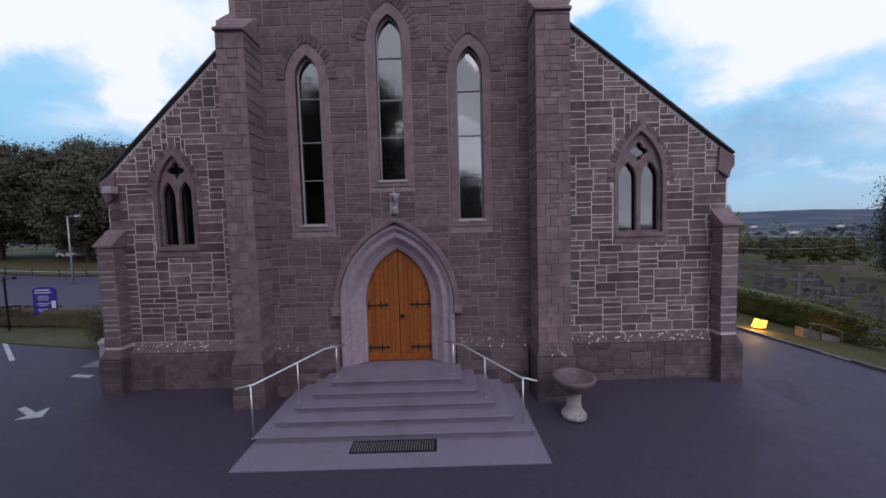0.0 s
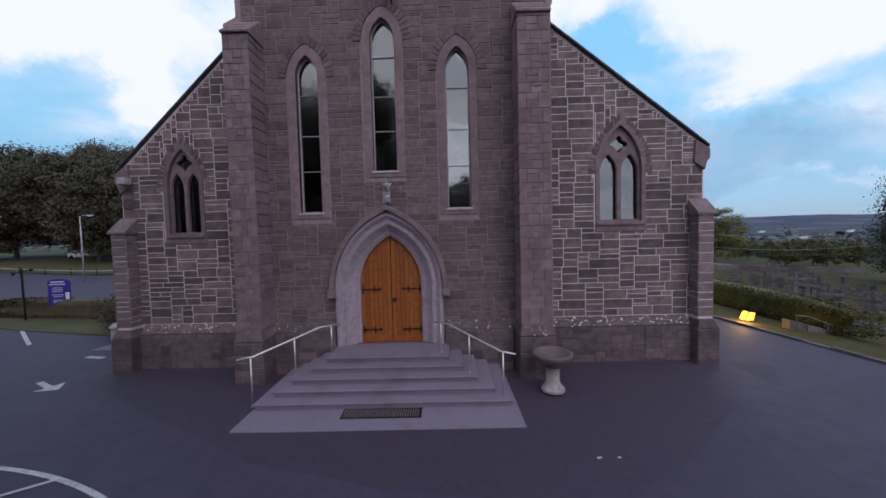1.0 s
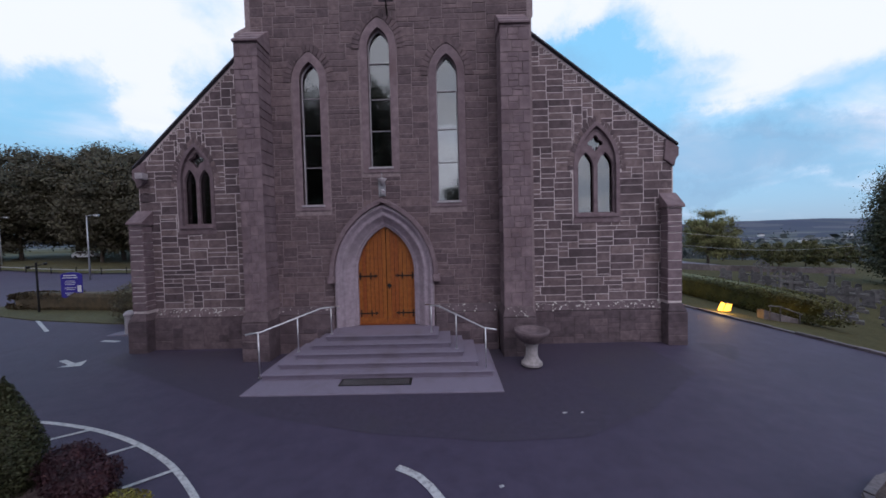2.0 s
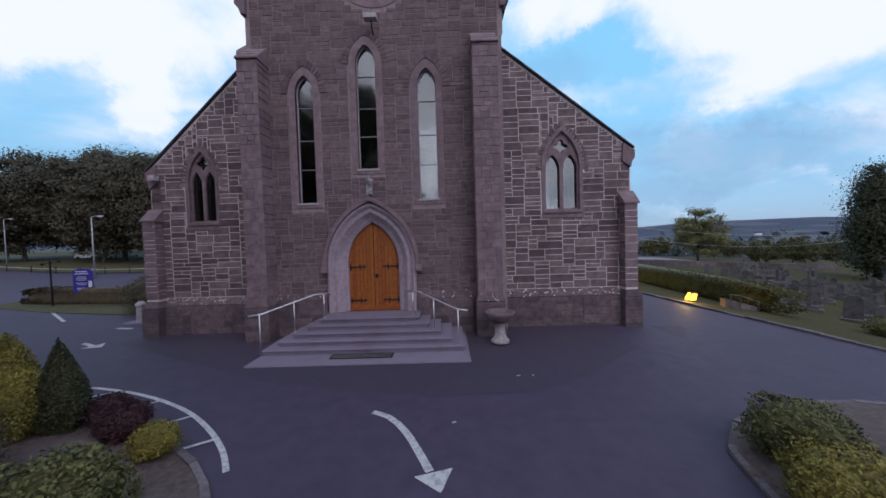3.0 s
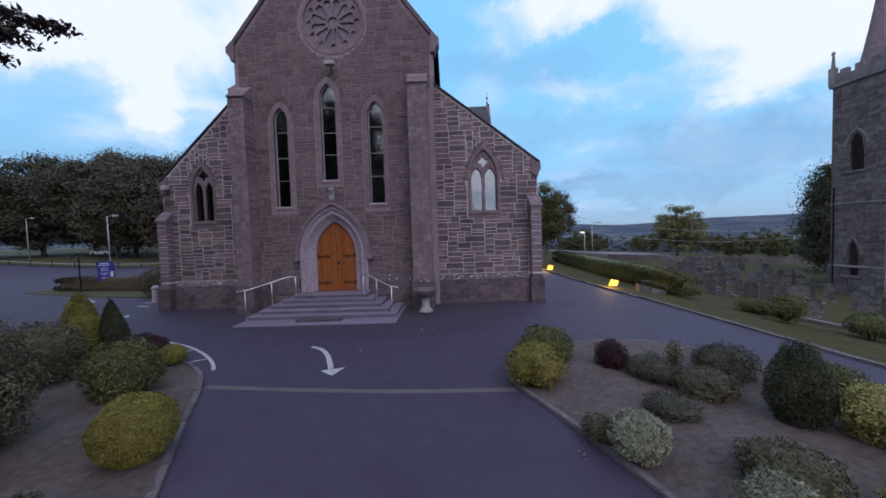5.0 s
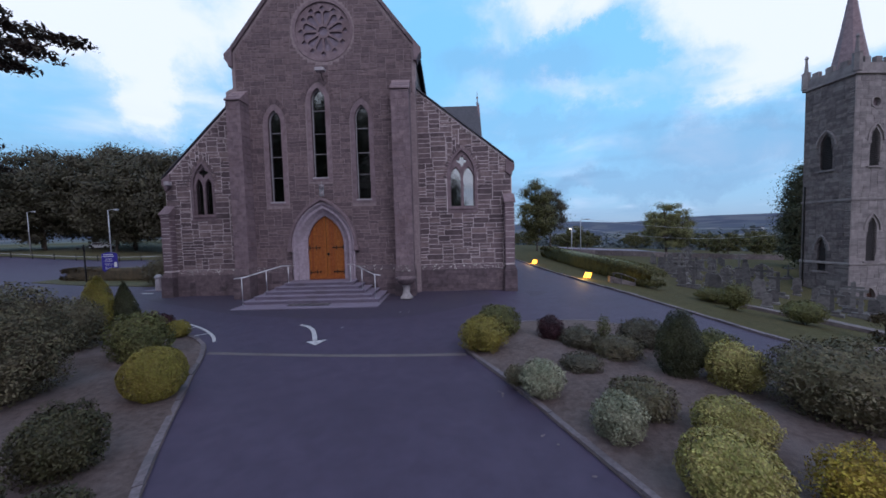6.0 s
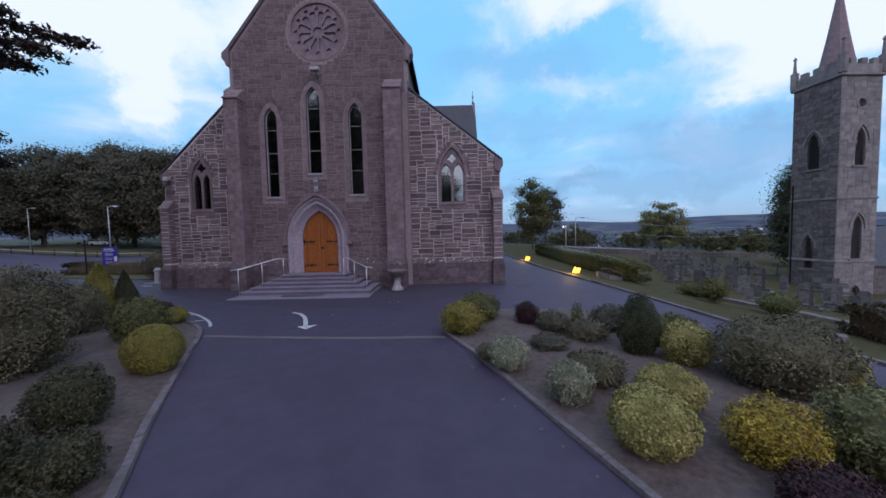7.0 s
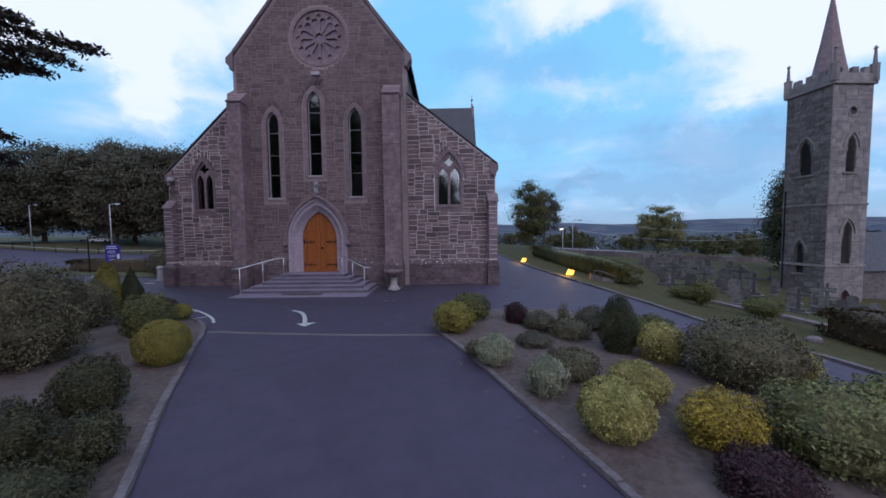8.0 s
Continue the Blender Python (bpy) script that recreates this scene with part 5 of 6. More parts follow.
def tree(name, height, spread, material, seed, label, leaf=0.3, clumps=60, per=130, trunk=0.3, base=0.25, taper=0.0, at=None):
    """Tapered trunk, limbs, and a crown of leaf clumps."""
    r = random.Random(seed)
    t = thing(name, label, "tree")
    tr = Geo()
    top = Vector((r.uniform(-0.4, 0.4), r.uniform(-0.4, 0.4), height * 0.85))
    tr.tube([Vector((0, 0, -0.4)), Vector((0, 0, height * 0.1)), top * 0.5 + Vector((0.1, 0, 0)), top], trunk, 8, trunk * 0.15)
    cr = Geo()
    for i in range(clumps):
        u = Vector((r.gauss(0, 1), r.gauss(0, 1), r.gauss(0, 1))).normalized() * r.random() ** 0.4
        z = height * (base + (1 - base) * (0.5 + 0.5 * u.z))
        k = 1 - taper * (z / height - base) / (1 - base)
        c = Vector((u.x * spread * k, u.y * spread * k, z - 0.06 * height * (u.x * u.x + u.y * u.y)))
        if i % 3 == 0:
            s = Vector((0, 0, max(height * 0.12, z * r.uniform(0.45, 0.75))))
            tr.tube([s, (s + c) / 2 + Vector((0, 0, 0.05 * height)), c], trunk * 0.3, 5, 0.02)
        cs = height * r.uniform(0.06, 0.11)
        for _ in range(per):
            o = Vector((r.gauss(0, 1), r.gauss(0, 1), r.gauss(0, 0.6))) * cs * 0.65
            leaf_quads(cr, c + o, o.normalized() + Vector((0, 0, 0.4)), leaf * r.uniform(0.6, 1.2), r)
    part("trunk", tr, "bark", t, fix=False)
    part("crown", cr, material, t, fix=False)
    if at:
        t.location = (at[0], at[1], gz(*at))
    return t


def put(src, x, y, s, a, group=""):
    t = copy_thing(src, Matrix.Translation((x, y, gz(x, y))) @ Matrix.Rotation(a, 4, "Z"))
    t.scale = (s, s, s * (1 + 0.08 * math.sin(a * 7)))
    return t


# belt of trees behind the car park
belt = [tree("broadleaf_tree", 20, 6.4, "leaf_wood", 60 + k, "tall dark broadleaf tree at the car park's edge", 0.26, 150, 210, 0.35, 0.12) for k in range(3)]
for k, b in enumerate(belt):
    tagged(b, group="belt of trees")
    b.location = (-46 - 12 * k, 47 + 3 * k, gz(-46 - 12 * k, 47))
k = 0
for x, y, s in ((-40, 52, 0.95), (-52, 54, 1.0), (-58, 46, 0.85), (-64, 56, 1.05), (-71, 45, 0.9), (-76, 38, 0.85), (-84, 44, 1.0), (-92, 36, 0.85), (-83, 30, 0.75), (-100, 42, 1.0), (-96, 24, 0.8), (-34, 58, 1.28), (-28, 60, 1.36), (-46, 62, 1.2), (-72, 60, 1.1), (-104, 30, 0.9), (-49, 48, 0.95), (-55, 58, 1.05), (-66, 50, 0.95), (-80, 52, 1.1), (-90, 48, 1.0), (-38, 47, 1.0)):
    tagged(put(belt[k % 3], x, y, s, k * 1.3), group="belt of trees")
    k += 1
# trees behind the way and out of sight, which the windows mirror
for x, y, s in ((-6, -50, 0.8), (6, -56, 0.75), (-20, -44, 0.9), (22, -66, 0.45), (-34, -34, 0.9), (40, -66, 0.45), (-8.5, -28, 1.15), (-16, -33, 1.2), (-44, -16, 0.8)):
    tagged(put(belt[k % 3], x, y, s, k * 1.3), group="trees behind the drive")
    k += 1
tree("birch_tree", 12.5, 3.6, "leaf_mid", 70, "loose tree with a pale trunk beyond the drive", 0.17, 80, 170, 0.16, 0.2, 0.3, at=(22.6, 42))
tree("broadleaf_tree", 12.5, 3.4, "leaf_wood", 71, "dark rounded tree beyond the drive", 0.18, 70, 170, 0.22, 0.25, 0.1, at=(28.0, 52))
tree("sycamore_tree", 10.5, 4.7, "leaf_fresh", 72, "broad light green tree beyond the graveyard", 0.17, 110, 200, 0.3, 0.12, at=(53.2, 54))
tree("yew_tree", 14.0, 2.9, "leaf_dark", 73, "dense dark evergreen tree by the old tower", 0.15, 230, 190, 0.35, 0.05, 0.6, at=(54, 27))
low = tree("broadleaf_tree", 6.0, 3.2, "leaf_mid", 74, "low green tree in the valley", 0.22, 50, 90, 0.16, 0.15, at=(40, 70))
for x, y, s in ((34, 66, 0.6), (46, 74, 0.75), (66, 66, 0.8), (74, 70, 0.9), (80, 60, 0.75), (62, 84, 0.8), (88, 72, 0.9), (50, 95, 0.9), (72, 95, 1.0), (96, 90, 1.0), (30, 82, 0.7), (24, 70, 0.6), (110, 80, 1.0), (120, 110, 1.2), (85, 125, 1.2), (60, 130, 1.2), (100, 58, 0.8), (40, 115, 1.0), (130, 75, 1.0), (58, 46, 0.62), (63, 50, 0.75), (67, 47, 0.7), (71, 53, 0.85), (76, 50, 0.75), (38, 58, 0.55), (33, 56, 0.6)):
    tagged(put(low, x, y, s, x * 0.7), group="valley trees")


def far_woods():
    r = random.Random(77)
    g = Geo()
    for _ in range(420):
        a, d = r.uniform(-0.35, 1.15), 130 * (10 ** r.uniform(0, 0.95))
        x, y = d * math.sin(a), d * math.cos(a)
        z = gz(x, y)
        sc = r.uniform(3, 6) * (1 + d / 900)
        wide = r.choice((1, 1, 2.5, 4))
        for _ in range(int(26 * wide)):
            o = Vector((r.gauss(0, 0.55) * sc * wide, r.gauss(0, 0.5) * sc, abs(r.gauss(0.5, 0.35)) * sc))
            leaf_quads(g, Vector((x, y, z)) + o, (r.gauss(0, 1), r.gauss(-1, 1), 0.6), sc * 0.22, r)
    tagged(part("far_woods", g, "leaf_far_hazed", fix=False), "dark hedgerows and woods across the valley", "woods", kind="stuff")
    for x, y in ((420, 560), (520, 600), (690, 640), (330, 700), (760, 800), (840, 690)):
        h = thing("farmhouse", "small white farmhouse far across the valley", "house", group="far houses", at=(x, y, gz(x, y)))
        part("wall", Geo().box(-6, 6, -3, 3, -1, 4), "white_paint", h)
        part("roof", Geo().add([(-6.3, -3.4, 4), (6.3, -3.4, 4), (6.3, 0, 7), (-6.3, 0, 7), (-6.3, 3.4, 4), (6.3, 3.4, 4)], [(0, 1, 2, 3), (3, 2, 5, 4), (0, 3, 4), (1, 5, 2), (0, 4, 5, 1)]), "slate", h)


far_woods()


def cedar():
    cx, cy = -15.5, -6.6
    c = thing("cedar_tree", "dark cedar with flat layered drooping branches", "tree", at=(cx, cy, gz(cx, cy)))
    r = random.Random(80)
    part("trunk", Geo().tube([(0, 0, -0.3), (0.1, 0, 6), (0, 0.1, 13), (0, 0, 21)], 0.6, 10, 0.08), "bark", c, smooth=True)
    lv = Geo()
    boughs = [((-5.0 - cx), (-8.25 - cy), 9.0, 1.2), ((-5.0 - cx) - 0.6, (-8.25 - cy) + 1.6, 9.0 + 1.1, 1.4), ((-5.0 - cx) - 1.0, (-8.25 - cy) - 1.4, 9.0 + 0.9, 1.4), ((-7.5 - cx), (-8.0 - cy), 6.6, 0.9)]
    boughs += [((-6.6 - cx), (-8.0 - cy), 10.4, 1.5), ((-6.8 - cx), (-9.0 - cy), 9.4, 1.5), ((-7.2 - cx), (-7.0 - cy), 9.2, 1.4), ((-6.4 - cx), (-8.6 - cy), 8.6, 1.2)]
    for k in range(26):
        a = 1.0 + k * 2.4
        ln = 7.5 * r.uniform(0.7, 1.0) * min(1, (21 - (6 + k * 0.5)) / 8)
        if abs(math.atan2(math.sin(a), math.cos(a))) > 1.7:
            boughs.append((ln * math.cos(a), ln * math.sin(a), 6 + k * 0.5, 1.0))
    for tx, ty, tz, wide in boughs:
        tip, s = Vector((tx, ty, tz)), Vector((0, 0, tz + 0.6))
        mid = (s + tip) / 2 + Vector((0, 0, 0.9))
        part("branch", Geo().tube([s, mid, tip], 0.12, 6, 0.012), "bark", c, fix=False)
        side = Vector((-ty, tx, 0)).normalized()
        for q in range(26):
            t = 0.25 + 0.76 * q / 25
            p = (1 - t) ** 2 * s + 2 * t * (1 - t) * mid + t * t * tip
            out = (tip - s).normalized()
            for sg in (-1, 1):
                ln = wide * (1.05 - t) * 1.6 + 0.35
                e = p + side * sg * ln * r.uniform(0.5, 1) + out * ln * r.uniform(0.3, 0.8) - Vector((0, 0, r.uniform(0.05, 0.3)))
                for _ in range(46):
                    u = r.random()
                    w = p.lerp(e, u) + Vector((r.gauss(0, 0.10), r.gauss(0, 0.10), r.gauss(-0.05, 0.06)))
                    leaf_quads(lv, w, (r.gauss(0, 0.7), r.gauss(0, 0.7), 1), r.uniform(0.05, 0.11), r)
    part("needles", lv, "leaf_cedar", c, fix=False)


cedar()


# ---- old tower ----
def old_tower():
    s, z0, z1 = 4.0, -6.0, 16.6
    t = thing("old_church_tower", "grey stone church tower with louvred windows, battlements and a spire", "tower", at=(43.6, 13.2, 0))
    t.rotation_euler.z = radians(4)
    # near corner at the origin, walls run to +x and +y
    def face(front, label):
        """The front faces -y; the other is the same turned to face -x."""
        m = Matrix.Identity(4) if front else Matrix(((0, 1, 0, 0), (1, 0, 0, 0), (0, 0, 1, 0), (0, 0, 0, 1)))
        def give(g):
            g.v = [tuple(m @ Vector(p)) for p in g.v]
            return g
        holes = [arch(s * 0.52, 0.52, 8.2, 10.5, 11.7), arch(s * 0.52, 0.52, -0.5, 2.4, 3.6) if front else arch(s * 0.55, 0.35, -1.6, 0.9, 1.6)]
        if front:
            holes.append(arch(s * 0.55, 0.55, z0 + 0.8, -3.9, -3.0))
            holes.append(circle(s * 0.5, 13.9, 0.45, 20))
        w = part("wall", give(Geo().plate([(0.0 if front else 0.45, z0), (s, z0), (s, z1), (0.0 if front else 0.45, z1)], holes, 0.0, 0.45)), "tower_stone" if front else "tower_rubble", t, label)
        for i, h in enumerate(holes[:2]):
            hx = sum(p[0] for p in h[:2]) / 2
            hw = (h[1][0] - h[0][0]) / 2
            zb, zt = h[0][1], max(p[1] for p in h)
            zs = zt - 1.2
            hood = arch(hx, hw + 0.34, 0, zs, zt + 0.36)[2:] + arch(hx, hw + 0.2, 0, zs, zt + 0.2)[2:][::-1]
            part("hood_mould", give(Geo().plate(hood, [], -0.12, 0.02)), "tower_stone", w, bevel=0.02)
            part("window_sill", give(Geo().box(hx - hw - 0.3, hx + hw + 0.3, -0.15, 0.1, zb - 0.16, zb)), "tower_stone", w)
            lv = part("dark_backing", give(Geo().plate([(p[0], p[1]) for p in h], [], 0.36, 0.40)), "black_iron", w)
            z = zb + 0.06
            sp = span(h)
            while z < zt - 0.15:
                q = sp(z)
                if q:
                    g = Geo().add([(q[0], 0.12, z), (q[1], 0.12, z), (q[1], 0.34, z + 0.12), (q[0], 0.34, z + 0.12), (q[0], 0.12, z + 0.03), (q[1], 0.12, z + 0.03), (q[1], 0.34, z + 0.15), (q[0], 0.34, z + 0.15)],
                                  [(3, 2, 1, 0), (4, 5, 6, 7), (0, 1, 5, 4), (1, 2, 6, 5), (2, 3, 7, 6), (3, 0, 4, 7)])
                    part("louvre", give(g), "louvre_slate", w, fix=False)
                z += 0.17
        if front:
            part("door_leaf", give(Geo().plate(holes[2], [], 0.3, 0.36)), "old_door", w, "dark reddish door")
            part("roundel", give(Geo().plate(circle(s * 0.5, 13.9, 0.55, 24), [circle(s * 0.5, 13.9, 0.4, 24)], -0.06, 0.2)), "tower_stone", w)
            part("roundel_disc", give(Geo().plate(circle(s * 0.5, 13.9, 0.42, 24), [], 0.2, 0.26)), "plinth_stone", w)
        # squared rubble courses
        rest = Geo()
        sps = [span([(a + (0.2 if k > 1 else -0.2), b) for k, (a, b) in enumerate(h)]) for h in holes]
        for rc in courses(lambda z: 0.05, lambda z: s - 0.05, z0 + 0.4, z1, sps, 0.24, 0.42, 0.4, 1.0, 0.03):
            rest.stone(*rc, 0.0, rng.uniform(0.01, 0.035), 0.015)
        tagged(part("stonework", give(rest), "tower_stone" if front else "tower_rubble", w), kind="stuff")
    face(True, "smooth grey squared stone face")
    face(False, "rough grey rubble face")
    part("wall", Geo().box(s - 0.45, s, 0.45, s, z0, z1), "tower_rubble", t)
    part("wall", Geo().box(0.45, s - 0.45, s - 0.45, s, z0, z1), "tower_rubble", t)
    for z, o in ((5.2, 0.08), (-0.75, 0.1), (z1 - 0.15, 0.2)):
        part("string_course", Geo().box(-o, s + o, -o, s + o, z - 0.12, z + 0.12), "tower_stone", t, "projecting string course", bevel=0.05)
    # battlements
    for k, (ax, fixed) in enumerate((("x", -0.1), ("x", s - 0.25), ("y", -0.1), ("y", s - 0.25))):
        a = (fixed, fixed + 0.35)
        if ax == "x":
            part("parapet", Geo().box(-0.1, s + 0.1, *a, z1, z1 + 0.75), "tower_stone", t)
        else:
            part("parapet", Geo().box(*a, 0.25, s - 0.25, z1, z1 + 0.75), "tower_stone", t)
        for i in range(3):
            u = 0.62 + i * 1.1
            b = (u, u + 0.6)
            g = Geo().box(*(b if ax == "x" else a), *(a if ax == "x" else b), z1 + 0.75, z1 + 1.3)
            part("merlon", g, "tower_stone", t, bevel=0.03)
    for x in (0, s):
        for y in (0, s):
            part("pinnacle", Geo().lathe([(0.32, 0), (0.32, 1.5), (0.36, 1.6), (0.16, 1.7), (0.09, 2.9), (0.15, 3.0), (0.15, 3.1), (0.02, 3.3)], (x, y, z1), 6), "tower_stone", t, "thin corner pinnacle")
    part("spire", Geo().lathe([(1.45, 0.3), (0.72, 4.6), (0.06, 9.2), (0.12, 9.35), (0.02, 9.7)], (s / 2, s / 2, z1), 8), "dressed_stone", t, "slender stone spire")
    part("downpipe", Geo().tube([(-0.06, s - 0.25, z0), (-0.06, s - 0.25, 6.8)], 0.07, 6), "black_iron", t, "dark cast downpipe")
    # low nave behind the tower
    n = thing("old_church_nave", "low stone nave with slate roof joined to the tower", "church", at=(47.8, 14.6, 0))
    part("wall", Geo().box(0.0, 14, 0, 7, -6.0, -1.4), "tower_rubble", n)
    part("roof", Geo().add([(0, -0.3, -1.4), (14, -0.3, -1.4), (14, 3.5, 2.4), (0, 3.5, 2.4), (0, 7.3, -1.4), (14, 7.3, -1.4)], [(0, 1, 2, 3), (3, 2, 5, 4), (0, 3, 4), (1, 5, 2), (0, 4, 5, 1)]), "slate", n)


old_tower()


# ---- graveyard ----
def headstone(kind, h, label):
    t = thing("gravestone", label, "gravestone", group="graveyard stones")
    w = h * 0.5
    if kind == "slab":
        loop = [(-w / 2, 0.12), (w / 2, 0.12), *[(w / 2 * math.cos(a), h - w / 2 + w / 2 * math.sin(a)) for a in (math.pi * i / 8 for i in range(9))]]
        part("stone", Geo().plate(loop, [], -0.06, 0.06), "grave_stone", t, bevel=0.012)
    elif kind == "square":
        part("stone", Geo().plate([(-w / 2, 0.12), (w / 2, 0.12), (w / 2, h * 0.85), (w * 0.3, h), (-w * 0.3, h), (-w / 2, h * 0.85)], [], -0.07, 0.07), "grave_stone", t, bevel=0.012)
    else:
        a, b = 0.09, w * 0.62
        zc = h * 0.74
        loop = [(-a * 1.3, 0.3), (a * 1.3, 0.3), (a, zc - a), (b, zc - a), (b, zc + a), (a, zc + a), (a, h), (-a, h), (-a, zc + a), (-b, zc + a), (-b, zc - a), (-a, zc - a)]
        part("cross", Geo().plate(loop, [], -0.07, 0.07), "grave_stone", t, bevel=0.012)
        if kind == "ringed":
            part("ring", Geo().plate(circle(0, zc, b * 0.75, 20), [circle(0, zc, b * 0.55, 20)], -0.05, 0.05), "grave_stone", t)
        part("pedestal", Geo().box(-w * 0.42, w * 0.42, -0.22, 0.22, 0.1, 0.34), "grave_stone", t, bevel=0.02)
    part("base", Geo().box(-w * 0.62, w * 0.62, -0.3, 0.3, -0.25, 0.14), "grave_stone", t, bevel=0.015)
    return t


protos = [headstone("slab", 1.1, "round-topped grey headstone standing in the graveyard grass"), headstone("square", 1.3, "square-shouldered grey headstone standing in the graveyard grass"), headstone("cross", 1.9, "stone cross on a stepped base"), headstone("ringed", 2.3, "tall ringed stone cross in the graveyard")]
for k, p in enumerate(protos):
    p.location = (25.5 + 2 * k, 9 + 3 * k, gz(25.5 + 2 * k, 9 + 3 * k))
    p.rotation_euler.z = radians(-50 + 12 * k)
r = random.Random(91)
for i in range(9):
    for j in range(13):
        x = 23.5 + i * 2.5 + j * 0.9 + r.uniform(-0.5, 0.5)
        y = 2.0 + j * 2.1 + i * 0.35 + r.uniform(-0.5, 0.5)
        if r.random() < 0.12 or (x > 41 and y < 20) or x > 47:
            continue
        p = protos[min(3, int(r.random() * r.random() * 5))]
        m = Matrix.Translation((x, y, gz(x, y))) @ Matrix.Rotation(radians(-48 + r.uniform(-10, 10)), 4, "Z") @ Matrix.Rotation(radians(r.uniform(-4, 4)), 4, "X")
        t = copy_thing(p, m)
        q = r.uniform(0.8, 1.15)
        t.scale = (q, q, q)


def rubble_wall(name, a, b, h, label):
    a, b = Vector(a), Vector(b)
    w = thing(name, label, "wall")
    d = (b - a)
    n = max(1, int(d.length / 3))
    g = Geo()
    nn = Vector((-d.y, d.x)).normalized() * 0.22
    for i in range(n):
        p, q = a + d * i / n, a + d * (i + 1) / n
        zp, zq = gz(p.x, p.y), gz(q.x, q.y)
        g.v += [(*(v + o), z) for v, z0 in ((p, zp), (q, zq)) for o in (-nn, nn) for z in (z0 - 0.3, z0 + h + rng.uniform(-0.06, 0.06))]
        k = len(g.v) - 8
        g.f += [(k, k + 1, k + 5, k + 4), (k + 2, k + 6, k + 7, k + 3), (k + 1, k + 3, k + 7, k + 5), (k, k + 2, k + 3, k + 1), (k + 4, k + 5, k + 7, k + 6)]
    part("masonry", g, "tower_rubble", w, fix=True)
    return w


rubble_wall("graveyard_wall", (24, 36), (62, 38), 0.8, "grey rubble wall at the back of the graveyard")
lot = strip(lambda y: 29, lambda y: 52, [40, 46, 52, 58, 64], 0.06, 10)
tagged(part("far_car_park", lot, "granite", fix=False), "pale grey surfaced yard beyond the graveyard", "road", kind="structure")


# ---- lamps, sign and small things ----
def floodlight(x, y, power):
    z = gz(x, y)
    f = thing("floodlight", "ground floodlight box glowing amber by the verge", "floodlight", group="verge floodlights", at=(x, y, z))
    part("housing", Geo().plate([(-0.20, 0.02), (0.22, 0.02), (0.32, 0.42), (-0.02, 0.46)], [], -0.02, 0.30), "black_iron", f, bevel=0.02)
    part("lens", Geo().plate([(-0.17, 0.04), (0.19, 0.04), (0.28, 0.39), (0.0, 0.42)], [], -0.04, -0.025), "lamp_amber", f, "glowing amber lens")
    part("lens", Geo().add([(-0.215, -0.0, 0.04), (-0.04, -0.0, 0.44), (-0.04, 0.28, 0.44), (-0.215, 0.28, 0.04)], [(0, 1, 2, 3)]), "lamp_amber", f, "glowing amber lens")
    li = bpy.data.lights.new("floodlight_lamp", "POINT")
    li.energy, li.color, li.shadow_soft_size = power, (1.0, 0.55, 0.12), 0.15
    lo = new("floodlight_lamp", li)
    lo.location = (x - 0.45, y - 0.25, z + 0.3)


floodlight(16.6, 5.8, 110)
floodlight(15.5, 16.2, 90)


def street_lamp(x, y, h, lit=False, reach=0.9):
    z = gz(x, y)
    s = thing("street_lamp", "slim galvanised street lamp " + ("alight by the drive" if lit else "unlit at the car park"), "street lamp", at=(x, y, z))
    part("pole", Geo().tube([(0, 0, -0.3), (0, 0, h * 0.5), (0, 0, h)], 0.09, 8, 0.05), "galvanised", s, smooth=True)
    part("arm", Geo().tube([(0, 0, h - 0.05), (reach * 0.5, 0, h + 0.05), (reach, 0, h + 0.06)], 0.035, 6), "galvanised", s)
    hd = part("head", Geo().box(reach - 0.05, reach + 0.55, -0.12, 0.12, h, h + 0.14), "galvanised", s, bevel=0.03)
    part("lens", Geo().box(reach, reach + 0.5, -0.1, 0.1, h - 0.05, h - 0.005), "lamp_white" if lit else "white_paint", hd)


street_lamp(-38.6, 26.0, 7.3)
street_lamp(-65.0, 38.0, 7.2)
street_lamp(24.0, 29, 4.0, True, -0.5)
street_lamp(28.4, 37, 5.6)


def notice_board():
    s = thing("notice_board", "deep blue church notice board on two posts", "sign", at=(-20.4, 8.2, 0.0))
    s.rotation_euler.z = radians(8)
    for x in (-0.4, 0.4):
        part("post", Geo().tube([(x, 0.06, -0.2), (x, 0.06, 2.2)], 0.04, 8), "black_iron", s)
    b = part("board", Geo().plate([(-0.40, 0.80), (0.0, 0.76), (0.40, 0.80), (0.56, 0.88), (0.56, 2.2), (0.4, 2.3), (0.0, 2.35), (-0.4, 2.3), (-0.56, 2.2), (-0.56, 0.88)], [], -0.03, 0.03), "blue_paint", s, bevel=0.01)
    for z, w, h in ((2.16, 0.42, 0.06), (2.02, 0.5, 0.05), (1.82, 0.3, 0.03), (1.72, 0.36, 0.03), (1.62, 0.32, 0.03), (1.42, 0.4, 0.03), (1.32, 0.28, 0.03), (1.1, 0.36, 0.03), (1.0, 0.3, 0.03)):
        part("text_bar", Geo().box(-w * 0.8 - 0.06, w * 0.8 - 0.06, -0.036, -0.031, z - h / 2, z + h / 2), "white_paint", b)
    part("paper", Geo().box(0.32, 0.52, -0.042, -0.031, 1.15, 1.55), "white_paint", b, "small white notice")


notice_board()


